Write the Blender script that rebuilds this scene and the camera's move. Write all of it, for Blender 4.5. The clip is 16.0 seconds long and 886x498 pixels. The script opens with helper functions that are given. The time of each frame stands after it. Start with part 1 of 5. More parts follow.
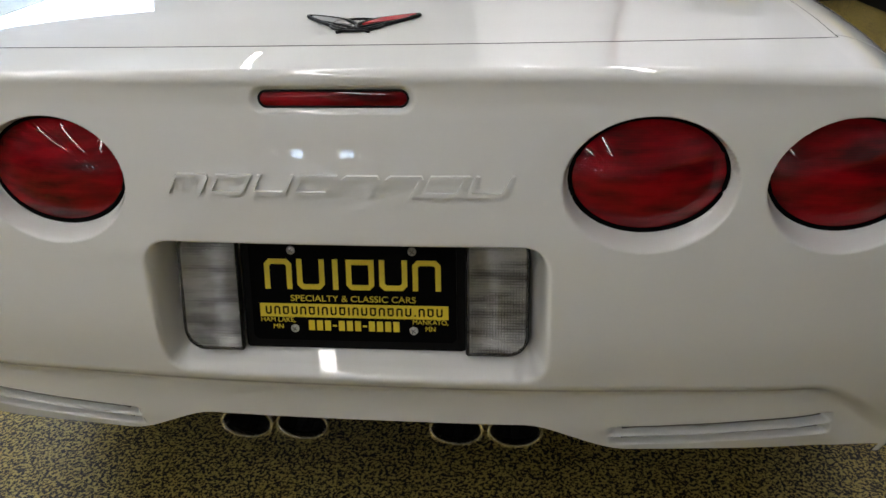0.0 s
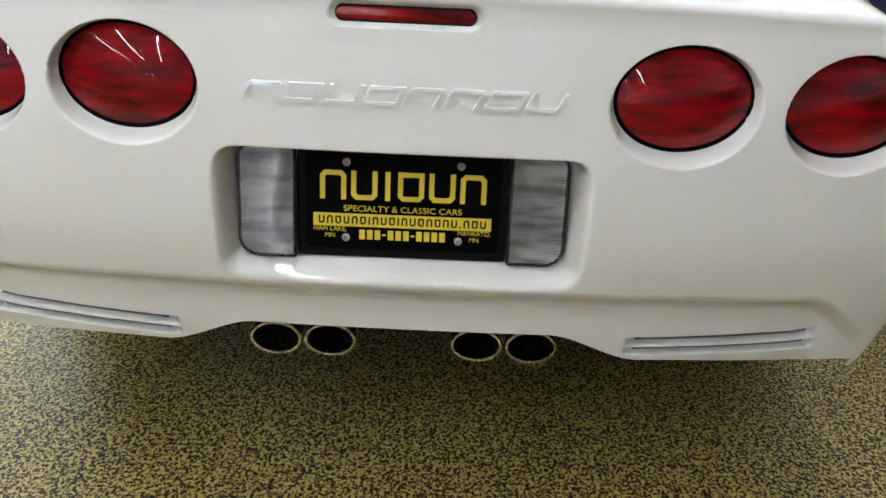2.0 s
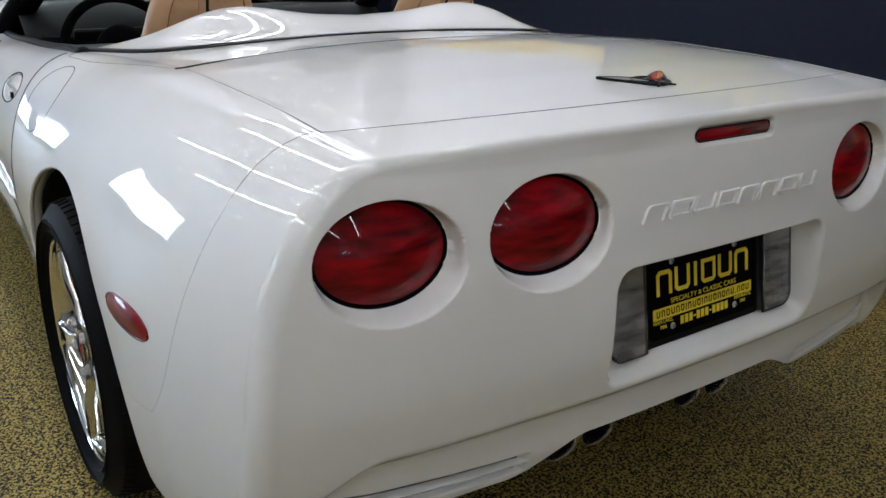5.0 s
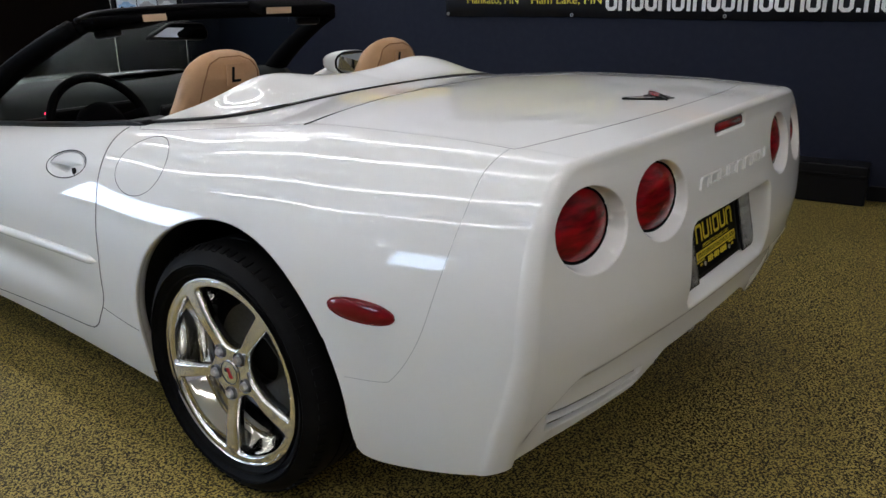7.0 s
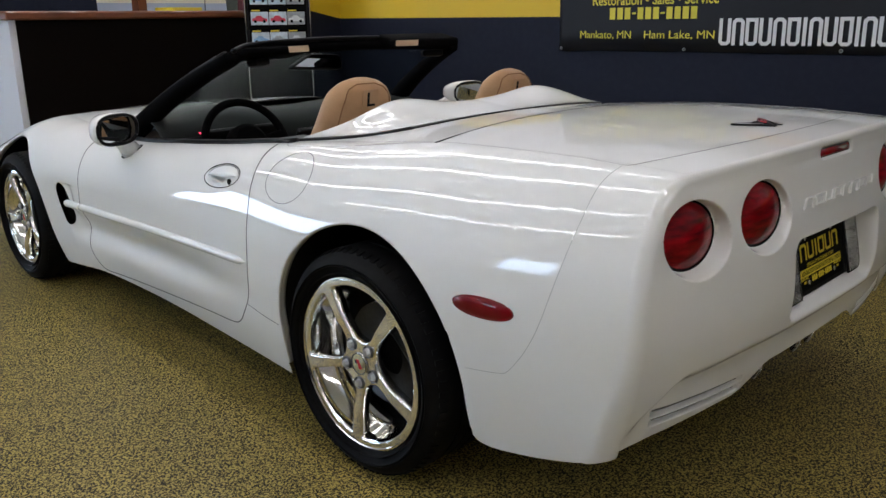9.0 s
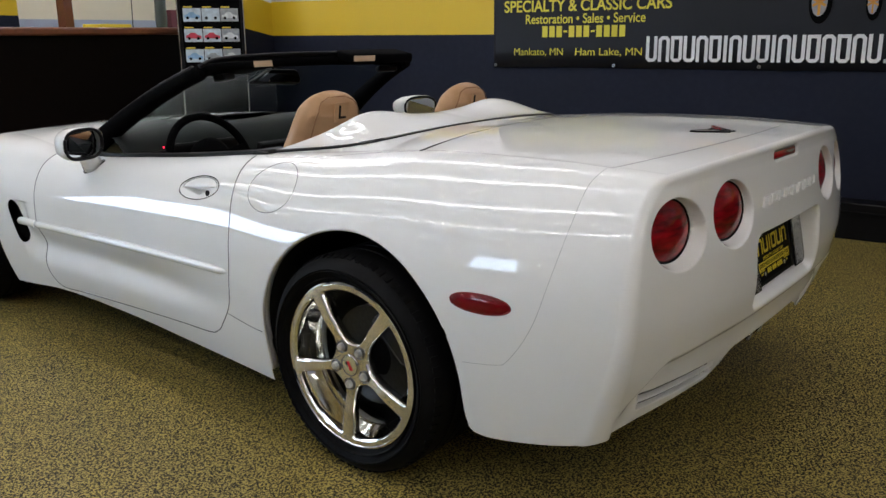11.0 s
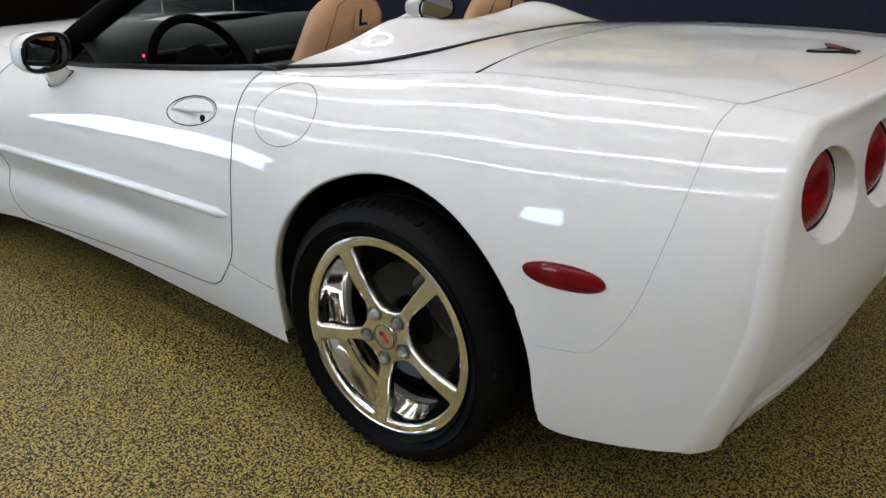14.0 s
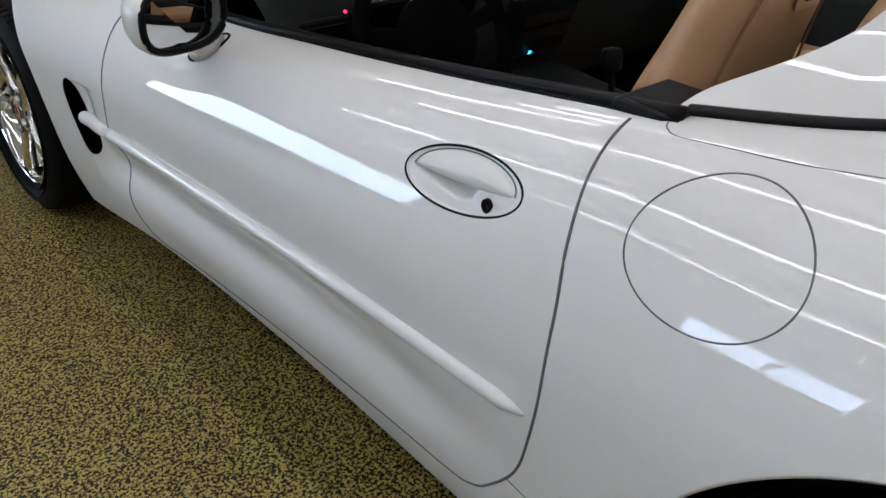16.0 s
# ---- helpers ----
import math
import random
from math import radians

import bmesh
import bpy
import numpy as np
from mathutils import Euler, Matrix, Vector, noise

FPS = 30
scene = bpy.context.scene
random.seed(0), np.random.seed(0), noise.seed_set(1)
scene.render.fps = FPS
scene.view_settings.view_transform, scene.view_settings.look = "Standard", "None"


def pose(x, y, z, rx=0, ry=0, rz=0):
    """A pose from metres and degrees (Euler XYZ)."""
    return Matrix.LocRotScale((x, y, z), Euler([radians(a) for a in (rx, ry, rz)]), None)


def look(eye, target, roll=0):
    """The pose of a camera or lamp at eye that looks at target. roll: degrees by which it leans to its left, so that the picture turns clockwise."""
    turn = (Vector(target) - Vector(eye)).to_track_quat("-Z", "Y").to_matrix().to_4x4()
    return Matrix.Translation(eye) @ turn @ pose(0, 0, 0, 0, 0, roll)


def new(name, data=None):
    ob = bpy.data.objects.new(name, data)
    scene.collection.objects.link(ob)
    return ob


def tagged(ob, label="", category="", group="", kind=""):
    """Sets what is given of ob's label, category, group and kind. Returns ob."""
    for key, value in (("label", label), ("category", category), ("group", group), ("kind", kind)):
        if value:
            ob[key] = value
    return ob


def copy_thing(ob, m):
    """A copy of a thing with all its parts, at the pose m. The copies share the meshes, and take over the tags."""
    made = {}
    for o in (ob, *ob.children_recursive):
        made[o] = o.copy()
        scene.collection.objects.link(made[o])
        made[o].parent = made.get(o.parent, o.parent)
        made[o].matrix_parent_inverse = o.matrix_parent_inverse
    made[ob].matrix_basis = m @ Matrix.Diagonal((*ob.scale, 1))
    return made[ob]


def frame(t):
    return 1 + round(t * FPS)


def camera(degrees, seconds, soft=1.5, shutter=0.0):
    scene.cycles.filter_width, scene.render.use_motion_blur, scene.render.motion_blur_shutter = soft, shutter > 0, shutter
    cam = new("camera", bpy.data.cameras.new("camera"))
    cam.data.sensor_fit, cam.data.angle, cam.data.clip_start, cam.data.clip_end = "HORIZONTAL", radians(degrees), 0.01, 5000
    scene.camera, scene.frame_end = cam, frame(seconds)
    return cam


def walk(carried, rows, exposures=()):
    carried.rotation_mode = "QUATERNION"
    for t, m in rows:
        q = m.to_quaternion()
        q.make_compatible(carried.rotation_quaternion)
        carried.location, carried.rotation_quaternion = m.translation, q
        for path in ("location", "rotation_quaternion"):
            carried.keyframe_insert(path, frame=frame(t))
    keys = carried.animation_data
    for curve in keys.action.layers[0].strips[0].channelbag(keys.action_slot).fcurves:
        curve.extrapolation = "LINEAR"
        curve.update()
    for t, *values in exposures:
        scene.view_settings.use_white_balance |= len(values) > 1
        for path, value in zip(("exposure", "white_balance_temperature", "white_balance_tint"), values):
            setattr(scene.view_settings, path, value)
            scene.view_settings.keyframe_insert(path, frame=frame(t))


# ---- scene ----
cam = camera(56.5, 16.0)
PATH = [
    (0, (0.25, -1.017, 1.241), (0.052, 0.748, 0.321), -2.2),
    (0.5, (0.087, -1.125, 1.184), (0.117, 0.654, 0.272), -0.3),
    (1, (0.044, -1.166, 1.16), (0.093, 0.605, 0.231), 0.2),
    (1.5, (0.045, -1.171, 1.171), (0.075, 0.587, 0.218), 0.6),
    (2, (0.058, -1.172, 1.18), (0.07, 0.596, 0.245), 2.5),
    (2.5, (0.086, -1.137, 1.248), (-0.036, 0.631, 0.321), 2.7),
    (3, (-0.143, -1.133, 1.26), (-0.185, 0.637, 0.329), 2.8),
    (3.5, (-0.377, -1.08, 1.246), (-0.33, 0.697, 0.329), 0.6),
    (4, (-0.628, -0.965, 1.257), (-0.363, 0.806, 0.368), -0.1),
    (4.2, (-0.762, -0.95, 1.233), (-0.291, 0.801, 0.388), 1.1),
    (6.3, (-1.773, -0.698, 1.292), (-0.336, 0.521, 0.623), 0.3),
    (6.5, (-1.859, -0.72, 1.297), (-0.401, 0.484, 0.644), 0.2),
    (7, (-2.098, -0.694, 1.288), (-0.591, 0.462, 0.661), -0.5),
    (7.5, (-2.217, -0.726, 1.285), (-0.705, 0.438, 0.688), -0.1),
    (8, (-2.254, -0.798, 1.288), (-0.777, 0.423, 0.716), -0.1),
    (8.5, (-2.286, -0.809, 1.284), (-0.894, 0.519, 0.735), -0.4),
    (8.7, (-2.286, -0.804, 1.284), (-0.921, 0.552, 0.737), -0.6),
    (10.8, (-2.438, -0.761, 1.272), (-0.969, 0.495, 0.76), -0.5),
    (11, (-2.507, -0.727, 1.274), (-0.998, 0.484, 0.767), -0.4),
    (11.5, (-2.582, -0.7, 1.282), (-1.032, 0.471, 0.806), -0.2),
    (12, (-2.576, -0.736, 1.287), (-1.027, 0.437, 0.815), -0.2),
    (12.5, (-2.559, -0.747, 1.283), (-1.004, 0.419, 0.811), -0.1),
    (13, (-2.514, -0.732, 1.275), (-0.968, 0.429, 0.764), 0.4),
    (13.5, (-2.413, -0.53, 1.269), (-0.894, 0.593, 0.61), 0.9),
    (14, (-2.25, -0.284, 1.263), (-0.769, 0.841, 0.527), 0.6),
    (14.1, (-2.203, -0.221, 1.268), (-0.745, 0.922, 0.514), 0.5),
    (14.2, (-2.161, -0.163, 1.261), (-0.726, 1.001, 0.495), 0.5),
    (14.5, (-2.061, 0.012, 1.276), (-0.71, 1.25, 0.476), 0.1),
    (15, (-1.967, 0.331, 1.259), (-0.632, 1.543, 0.395), 1.3),
    (15.3, (-1.859, 0.512, 1.249), (-0.551, 1.723, 0.343), 1.4),
    (15.5, (-1.765, 0.626, 1.254), (-0.499, 1.849, 0.304), 1.4),
    (16, (-1.58, 0.92, 1.239), (-0.389, 2.181, 0.244), 1.6),
]
walk(cam, [(t, look(eye, target, roll)) for t, eye, target, roll in PATH],
     exposures=[(0.0, 0.53, 6750, 11), (0.5, 1.08, 6600, 12), (1.0, 1.44, 6500, 12), (1.5, 1.48, 6420, 12), (2.0, 1.40, 6350, 11), (2.5, 0.98, 6350, 11), (3.0, 0.66, 6320, 11), (3.5, 0.66, 6300, 12), (4.0, 0.56, 6230, 12),
                (6.5, 0.16, 6530, 13), (8.5, 0.17, 6600, 13), (11.0, 0.25, 6750, 13), (12.0, 0.32, 6720, 13), (13.5, 0.41, 6680, 13), (14.0, 0.42, 6620, 13), (14.5, 0.18, 6600, 13), (15.0, 0.23, 6600, 14), (16.0, -0.10, 6580, 14)])

# ---------------------------------------------------------------- light
W = bpy.data.worlds.new("world")
scene.world = W
W.use_nodes = True
sky = W.node_tree.nodes.new("ShaderNodeTexSky")
sky.sky_type, sky.sun_disc, sky.sun_elevation, sky.sun_rotation = "NISHITA", False, radians(35), radians(-60)
W.node_tree.links.new(sky.outputs[0], W.node_tree.nodes["Background"].inputs[0])
W.node_tree.nodes["Background"].inputs[1].default_value = 0.12

# ---------------------------------------------------------------- materials
def mat(name, colour, rough=0.5, metal=0.0, coat=0.0, grain=0.0, scale=60.0, bump=0.0, mix=None, spec=0.5, emit=0.0, trans=0.0):
    """A principled material; grain: how far a fine noise varies the colour; mix: a second colour, laid in by large soft patches."""
    m = bpy.data.materials.new(name)
    m.use_nodes = True
    n, l = m.node_tree.nodes, m.node_tree.links
    p = n["Principled BSDF"]
    p.inputs["Base Color"].default_value = (*colour, 1)
    p.inputs["Roughness"].default_value, p.inputs["Metallic"].default_value = rough, metal
    p.inputs["Coat Weight"].default_value, p.inputs["Coat Roughness"].default_value = coat, 0.008
    p.inputs["Specular IOR Level"].default_value, p.inputs["Transmission Weight"].default_value = spec, trans
    if emit:
        p.inputs["Emission Color"].default_value, p.inputs["Emission Strength"].default_value = (*colour, 1), emit
    if grain or bump or mix:
        co = n.new("ShaderNodeTexCoord")
        fine = n.new("ShaderNodeTexNoise")
        fine.inputs["Scale"].default_value, fine.inputs["Detail"].default_value = scale, 4
        l.new(co.outputs["Object"], fine.inputs["Vector"])
        wide = n.new("ShaderNodeTexNoise")
        wide.inputs["Scale"].default_value, wide.inputs["Detail"].default_value = scale / 14, 3
        l.new(co.outputs["Object"], wide.inputs["Vector"])
        blend = n.new("ShaderNodeMix")
        blend.data_type = "RGBA"
        blend.inputs["A"].default_value = (*[c * (1 - grain) for c in colour], 1)
        blend.inputs["B"].default_value = (*[min(1, c * (1 + grain)) for c in colour], 1)
        l.new(fine.outputs[0], blend.inputs["Factor"])
        out = blend.outputs["Result"]
        if mix:
            ramp = n.new("ShaderNodeMapRange")
            ramp.inputs[1].default_value, ramp.inputs[2].default_value = 0.42, 0.68
            l.new(wide.outputs[0], ramp.inputs[0])
            two = n.new("ShaderNodeMix")
            two.data_type = "RGBA"
            l.new(ramp.outputs[0], two.inputs["Factor"])
            l.new(out, two.inputs["A"])
            two.inputs["B"].default_value = (*mix, 1)
            out = two.outputs["Result"]
        l.new(out, p.inputs["Base Color"])
        if bump:
            b = n.new("ShaderNodeBump")
            b.inputs["Strength"].default_value, b.inputs["Distance"].default_value = 0.6, bump
            l.new(fine.outputs[0], b.inputs["Height"])
            l.new(b.outputs[0], p.inputs["Normal"])
    return m


PAINT = mat("white_paint", (0.80, 0.80, 0.785), 0.55, coat=1.0, grain=0.012, scale=9.0, spec=0.05)
BLACK = mat("black_plastic", (0.004, 0.004, 0.0044), 0.5, spec=0.10, grain=0.3, scale=220, bump=0.0004)
SATIN = mat("black_trim", (0.006, 0.006, 0.007), 0.4, spec=0.13, grain=0.25, scale=260)
# greys that put the shade of gaps, screw slots and lug wells into colour
GAP = mat("gap_shade_grey", (0.15, 0.15, 0.155), 0.8, spec=0.1)
SEAM = mat("bumper_seam", (0.46, 0.46, 0.46), 0.7, spec=0.1)
UNDER = mat("underbody", (0.01, 0.01, 0.01), 0.9, spec=0.05, grain=0.3)
CLOTH = mat("black_soft_top_cloth", (0.0028, 0.0028, 0.0032), 0.9, spec=0.03, grain=0.4, scale=400, bump=0.0006)
RUBBER = mat("tyre_rubber", (0.005, 0.005, 0.0055), 0.62, spec=0.09, grain=0.35, scale=120, bump=0.0005, mix=(0.008, 0.008, 0.0085))
TIP = mat("polished_exhaust_tip", (0.90, 0.89, 0.87), 0.2, metal=1.0)
CHROME = mat("polished_wheel", (0.86, 0.85, 0.82), 0.07, metal=1.0)
FACE = mat("machined_wheel_face", (0.84, 0.82, 0.77), 0.09, metal=1.0, grain=0.03, scale=300)
STEEL = mat("brake_steel", (0.05, 0.05, 0.05), 0.4, metal=1.0, grain=0.3, scale=90)
TAN = mat("tan_leather", (0.49, 0.285, 0.145), 0.42, grain=0.12, scale=260, bump=0.0005, mix=(0.44, 0.25, 0.12))
DASH = mat("dark_dash_vinyl", (0.010, 0.0125, 0.012), 0.55, spec=0.2, grain=0.3, scale=350, bump=0.0005)
CARPET = mat("dark_carpet", (0.008, 0.007, 0.006), 0.95, spec=0.1, grain=0.5, scale=500, bump=0.002)
MIRROR = mat("mirror_glass", (0.75, 0.78, 0.8), 0.02, metal=1.0)
YELLOW_INK = mat("yellow_print", (0.80, 0.62, 0.04), 0.45, grain=0.05)
PLATE = mat("plate_black", (0.0025, 0.0025, 0.0028), 0.45, spec=0.03)
SCREW = mat("screw_steel", (0.55, 0.55, 0.55), 0.3, metal=1.0)
RED_INK = mat("red_enamel", (0.55, 0.03, 0.04), 0.25, coat=0.6)
WHITE_INK = mat("white_print", (0.78, 0.78, 0.78), 0.5)
CLEAR = mat("windscreen_glass", (0.55, 0.62, 0.6), 0.0, trans=1.0)
CLEAR.node_tree.nodes["Principled BSDF"].inputs["IOR"].default_value = 1.02


def lens_material(name, colour, dark, lines, rough=0.06, coat=0.8, relief=0.0008, grid=0.2):
    """Moulded lamp plastic: fine ribs in relief under a smooth coat, with broad darker bands of the reflector behind."""
    m = bpy.data.materials.new(name)
    m.use_nodes = True
    n, l = m.node_tree.nodes, m.node_tree.links
    p = n["Principled BSDF"]
    co = n.new("ShaderNodeTexCoord")
    ribs = n.new("ShaderNodeTexWave")
    ribs.bands_direction = "X"
    ribs.inputs["Scale"].default_value = lines
    l.new(co.outputs["Object"], ribs.inputs["Vector"])
    cross = n.new("ShaderNodeTexWave")
    cross.bands_direction = "Z"
    cross.inputs["Scale"].default_value = lines
    l.new(co.outputs["Object"], cross.inputs["Vector"])
    fac = n.new("ShaderNodeMath")
    fac.operation = "MULTIPLY"
    l.new(ribs.outputs["Fac"], fac.inputs[0])
    l.new(cross.outputs["Fac"], fac.inputs[1])
    # level streaks of the reflector
    stretch = n.new("ShaderNodeMapping")
    stretch.inputs["Scale"].default_value = (11, 11, 46)
    l.new(co.outputs["Object"], stretch.inputs["Vector"])
    streak = n.new("ShaderNodeTexNoise")
    streak.inputs["Scale"].default_value, streak.inputs["Detail"].default_value = 1.0, 3
    l.new(stretch.outputs[0], streak.inputs["Vector"])
    level = n.new("ShaderNodeMapRange")
    level.inputs[1].default_value, level.inputs[2].default_value = 0.32, 0.66
    l.new(streak.outputs[0], level.inputs[0])
    mid = n.new("ShaderNodeMath")
    mid.operation = "MULTIPLY_ADD"
    l.new(fac.outputs[0], mid.inputs[0])
    mid.inputs[1].default_value = grid
    l.new(level.outputs[0], mid.inputs[2])
    blend = n.new("ShaderNodeMix")
    blend.data_type = "RGBA"
    blend.inputs["A"].default_value, blend.inputs["B"].default_value = (*dark, 1), (*colour, 1)
    l.new(mid.outputs[0], blend.inputs["Factor"])
    l.new(blend.outputs["Result"], p.inputs["Base Color"])
    p.inputs["Roughness"].default_value, p.inputs["Specular IOR Level"].default_value = 0.5, 0.05
    p.inputs["Coat Weight"].default_value, p.inputs["Coat Roughness"].default_value = coat, rough
    b = n.new("ShaderNodeBump")
    b.inputs["Strength"].default_value, b.inputs["Distance"].default_value = 0.5, relief
    l.new(fac.outputs[0], b.inputs["Height"])
    l.new(b.outputs[0], p.inputs["Normal"])
    return m


RED_LENS = lens_material("red_lens", (0.31, 0.001, 0.007), (0.042, 0.0003, 0.001), 100, 0.012, 0.6, 0.0003, 0.24)
RED_MARKER = mat("red_marker_plastic", (0.17, 0.0015, 0.005), 0.3, coat=0.6, spec=0.1, grain=0.15, scale=60)
CLEAR_LENS = lens_material("clear_ribbed_lens", (0.95, 0.95, 0.95), (0.30, 0.30, 0.30), 75, 0.05, 0.6, 0.0016, 0.75)
CLEAR_LENS.node_tree.nodes["Principled BSDF"].inputs["Transmission Weight"].default_value = 0.95
CLEAR_LENS.node_tree.nodes["Principled BSDF"].inputs["IOR"].default_value = 1.25
CLEAR_LENS.node_tree.nodes["Principled BSDF"].inputs["Roughness"].default_value = 0.07
REFLECTOR = mat("lamp_reflector", (0.66, 0.66, 0.67), 0.42, metal=1.0, grain=0.25, scale=160, bump=0.0004)
LAMP_BACK = mat("lamp_housing_grey", (0.045, 0.045, 0.047), 0.5)


def floor_material():
    """Poured floor of black and gold flakes under a worn clear coat."""
    m = bpy.data.materials.new("flake_floor")
    m.use_nodes = True
    n, l = m.node_tree.nodes, m.node_tree.links
    p = n["Principled BSDF"]
    co = n.new("ShaderNodeTexCoord")
    a = n.new("ShaderNodeTexNoise")
    a.inputs["Scale"].default_value, a.inputs["Detail"].default_value, a.inputs["Roughness"].default_value = 140, 4, 0.66
    l.new(co.outputs["Object"], a.inputs["Vector"])
    c = n.new("ShaderNodeTexVoronoi")
    c.inputs["Scale"].default_value = 200
    l.new(co.outputs["Object"], c.inputs["Vector"])
    tone = n.new("ShaderNodeMath")
    tone.operation = "MULTIPLY_ADD"
    l.new(c.outputs["Color"], tone.inputs[0])
    tone.inputs[1].default_value = 0.26
    l.new(a.outputs[0], tone.inputs[2])
    ramp = n.new("ShaderNodeValToRGB")
    e = ramp.color_ramp.elements
    e[0].position, e[0].color = 0.585, (0.006, 0.004, 0.002, 1)
    e[1].position, e[1].color = 0.672, (0.440, 0.338, 0.098, 1)
    mid = e.new(0.628)
    mid.color = (0.09, 0.067, 0.022, 1)
    l.new(tone.outputs[0], ramp.inputs[0])
    wide = n.new("ShaderNodeTexNoise")
    wide.inputs["Scale"].default_value, wide.inputs["Detail"].default_value = 1.3, 4
    l.new(co.outputs["Object"], wide.inputs["Vector"])
    shade = n.new("ShaderNodeMapRange")
    shade.inputs[3].default_value, shade.inputs[4].default_value = 0.85, 1.12
    l.new(wide.outputs[0], shade.inputs[0])
    mul = n.new("ShaderNodeVectorMath")
    mul.operation = "SCALE"
    l.new(ramp.outputs[0], mul.inputs[0])
    l.new(shade.outputs[0], mul.inputs["Scale"])
    l.new(mul.outputs[0], p.inputs["Base Color"])
    p.inputs["Roughness"].default_value, p.inputs["Specular IOR Level"].default_value = 0.5, 0.15
    p.inputs["Coat Weight"].default_value, p.inputs["Coat Roughness"].default_value = 0.13, 0.38
    b = n.new("ShaderNodeBump")
    b.inputs["Strength"].default_value, b.inputs["Distance"].default_value = 0.5, 0.002
    l.new(a.outputs[0], b.inputs["Height"])
    l.new(b.outputs[0], p.inputs["Normal"])
    return m


FLOOR = floor_material()
NAVY = mat("navy_wall_paint", (0.0115, 0.014, 0.027), 0.6, spec=0.15, grain=0.1, scale=300, bump=0.0006, mix=(0.0135, 0.0165, 0.030))
GOLD = mat("yellow_wall_paint", (0.68, 0.46, 0.02), 0.5, grain=0.04, scale=300, bump=0.0006)
GREYWALL = mat("pale_wall_paint", (0.62, 0.62, 0.66), 0.6, grain=0.03, scale=300, bump=0.0006)
BEIGE = mat("cream_wall", (0.84, 0.78, 0.62), 0.6, grain=0.03)
GREYBLUE = mat("grey_blue_wall", (0.42, 0.48, 0.60), 0.6, grain=0.03)
BANNER_YELLOW = mat("banner_yellow", (0.72, 0.62, 0.06), 0.5, grain=0.05)
ORANGE = mat("print_orange", (0.60, 0.27, 0.03), 0.45, grain=0.3, scale=8)
PRINT_SILVER = mat("print_silver", (0.30, 0.30, 0.32), 0.4, grain=0.5, scale=18)
PRINT_GREY = mat("print_grey", (0.06, 0.06, 0.065), 0.4, grain=0.5, scale=12)
WOOD = mat("cherry_wood", (0.16, 0.05, 0.022), 0.35, grain=0.35, scale=40, mix=(0.11, 0.034, 0.016), coat=0.3)
DARKWOOD = mat("dark_counter_panel", (0.004, 0.0025, 0.002), 0.4, spec=0.08, grain=0.3, scale=30)
VINYL = mat("banner_vinyl", (0.008, 0.009, 0.013), 0.5, spec=0.3, grain=0.25, scale=3.0, mix=(0.018, 0.021, 0.032))
CEIL = mat("ceiling_white", (0.70, 0.70, 0.69), 0.8, grain=0.05)
TUBE = mat("lamp_tube", (0.95, 0.96, 0.98), 0.5, emit=17.0)
PANE = mat("daylit_pane", (0.58, 0.77, 1.0), 0.5, emit=11.0)


# ---------------------------------------------------------------- helpers for shapes
def curve(xs, ys):
    """A smooth line through a few values."""
    xs, ys = np.array(xs, float), np.array(ys, float)
    d = np.diff(ys) / np.diff(xs)
    m = np.zeros(len(xs))
    m[1:-1] = np.where(d[:-1] * d[1:] > 0, 2 * d[:-1] * d[1:] / (d[:-1] + d[1:] + 1e-12), 0)
    m[0], m[-1] = d[0], d[-1]

    def at(x):
        x = np.clip(x, xs[0], xs[-1])
        k = np.clip(np.searchsorted(xs, x, side="right") - 1, 0, len(xs) - 2)
        h = xs[k + 1] - xs[k]
        t = (x - xs[k]) / h
        return (2 * t**3 - 3 * t**2 + 1) * ys[k] + (t**3 - 2 * t**2 + t) * h * m[k] + (-2 * t**3 + 3 * t**2) * ys[k + 1] + (t**3 - t**2) * h * m[k + 1]

    return at


def step(a, b, x):
    t = np.clip((x - a) / (b - a), 0, 1)
    return t * t * (3 - 2 * t)


def mesh_part(name, verts, faces, material, parent=None, label="", normals=None, smooth=True):
    me = bpy.data.meshes.new(name)
    me.from_pydata([tuple(map(float, v)) for v in verts], [], [tuple(map(int, f)) for f in faces])
    me.materials.append(material)
    if smooth:
        me.polygons.foreach_set("use_smooth", np.ones(len(me.polygons), bool))
    if normals is not None:
        me.normals_split_custom_set_from_vertices([tuple(map(float, v)) for v in normals])
    ob = new(name, me)
    if parent:
        ob.parent = parent
    if label:
        tagged(ob, label)
    return ob


def part(name, bm, material, parent=None, label="", smooth=None, m=None):
    """A bmesh as one object. smooth: the angle in degrees up to which edges are rounded."""
    if smooth is not None:
        for f in bm.faces:
            f.smooth = True
        for e in bm.edges:
            if len(e.link_faces) == 2 and e.calc_face_angle(0) > radians(smooth):
                e.smooth = False
    bmesh.ops.recalc_face_normals(bm, faces=bm.faces)
    me = bpy.data.meshes.new(name)
    bm.to_mesh(me)
    bm.free()
    me.materials.append(material)
    ob = new(name, me)
    if parent:
        ob.parent = parent
    if m is not None:
        ob.matrix_basis = m
    if label:
        tagged(ob, label)
    return ob


def box_bm(sx, sy, sz, bevel=0.0, segments=2, m=None):
    bm = bmesh.new()
    bmesh.ops.create_cube(bm, size=1, matrix=(m or Matrix()) @ Matrix.Diagonal((sx, sy, sz, 1)))
    if bevel:
        bmesh.ops.bevel(bm, geom=list(bm.edges), offset=bevel, segments=segments, profile=0.5, affect="EDGES")
    return bm


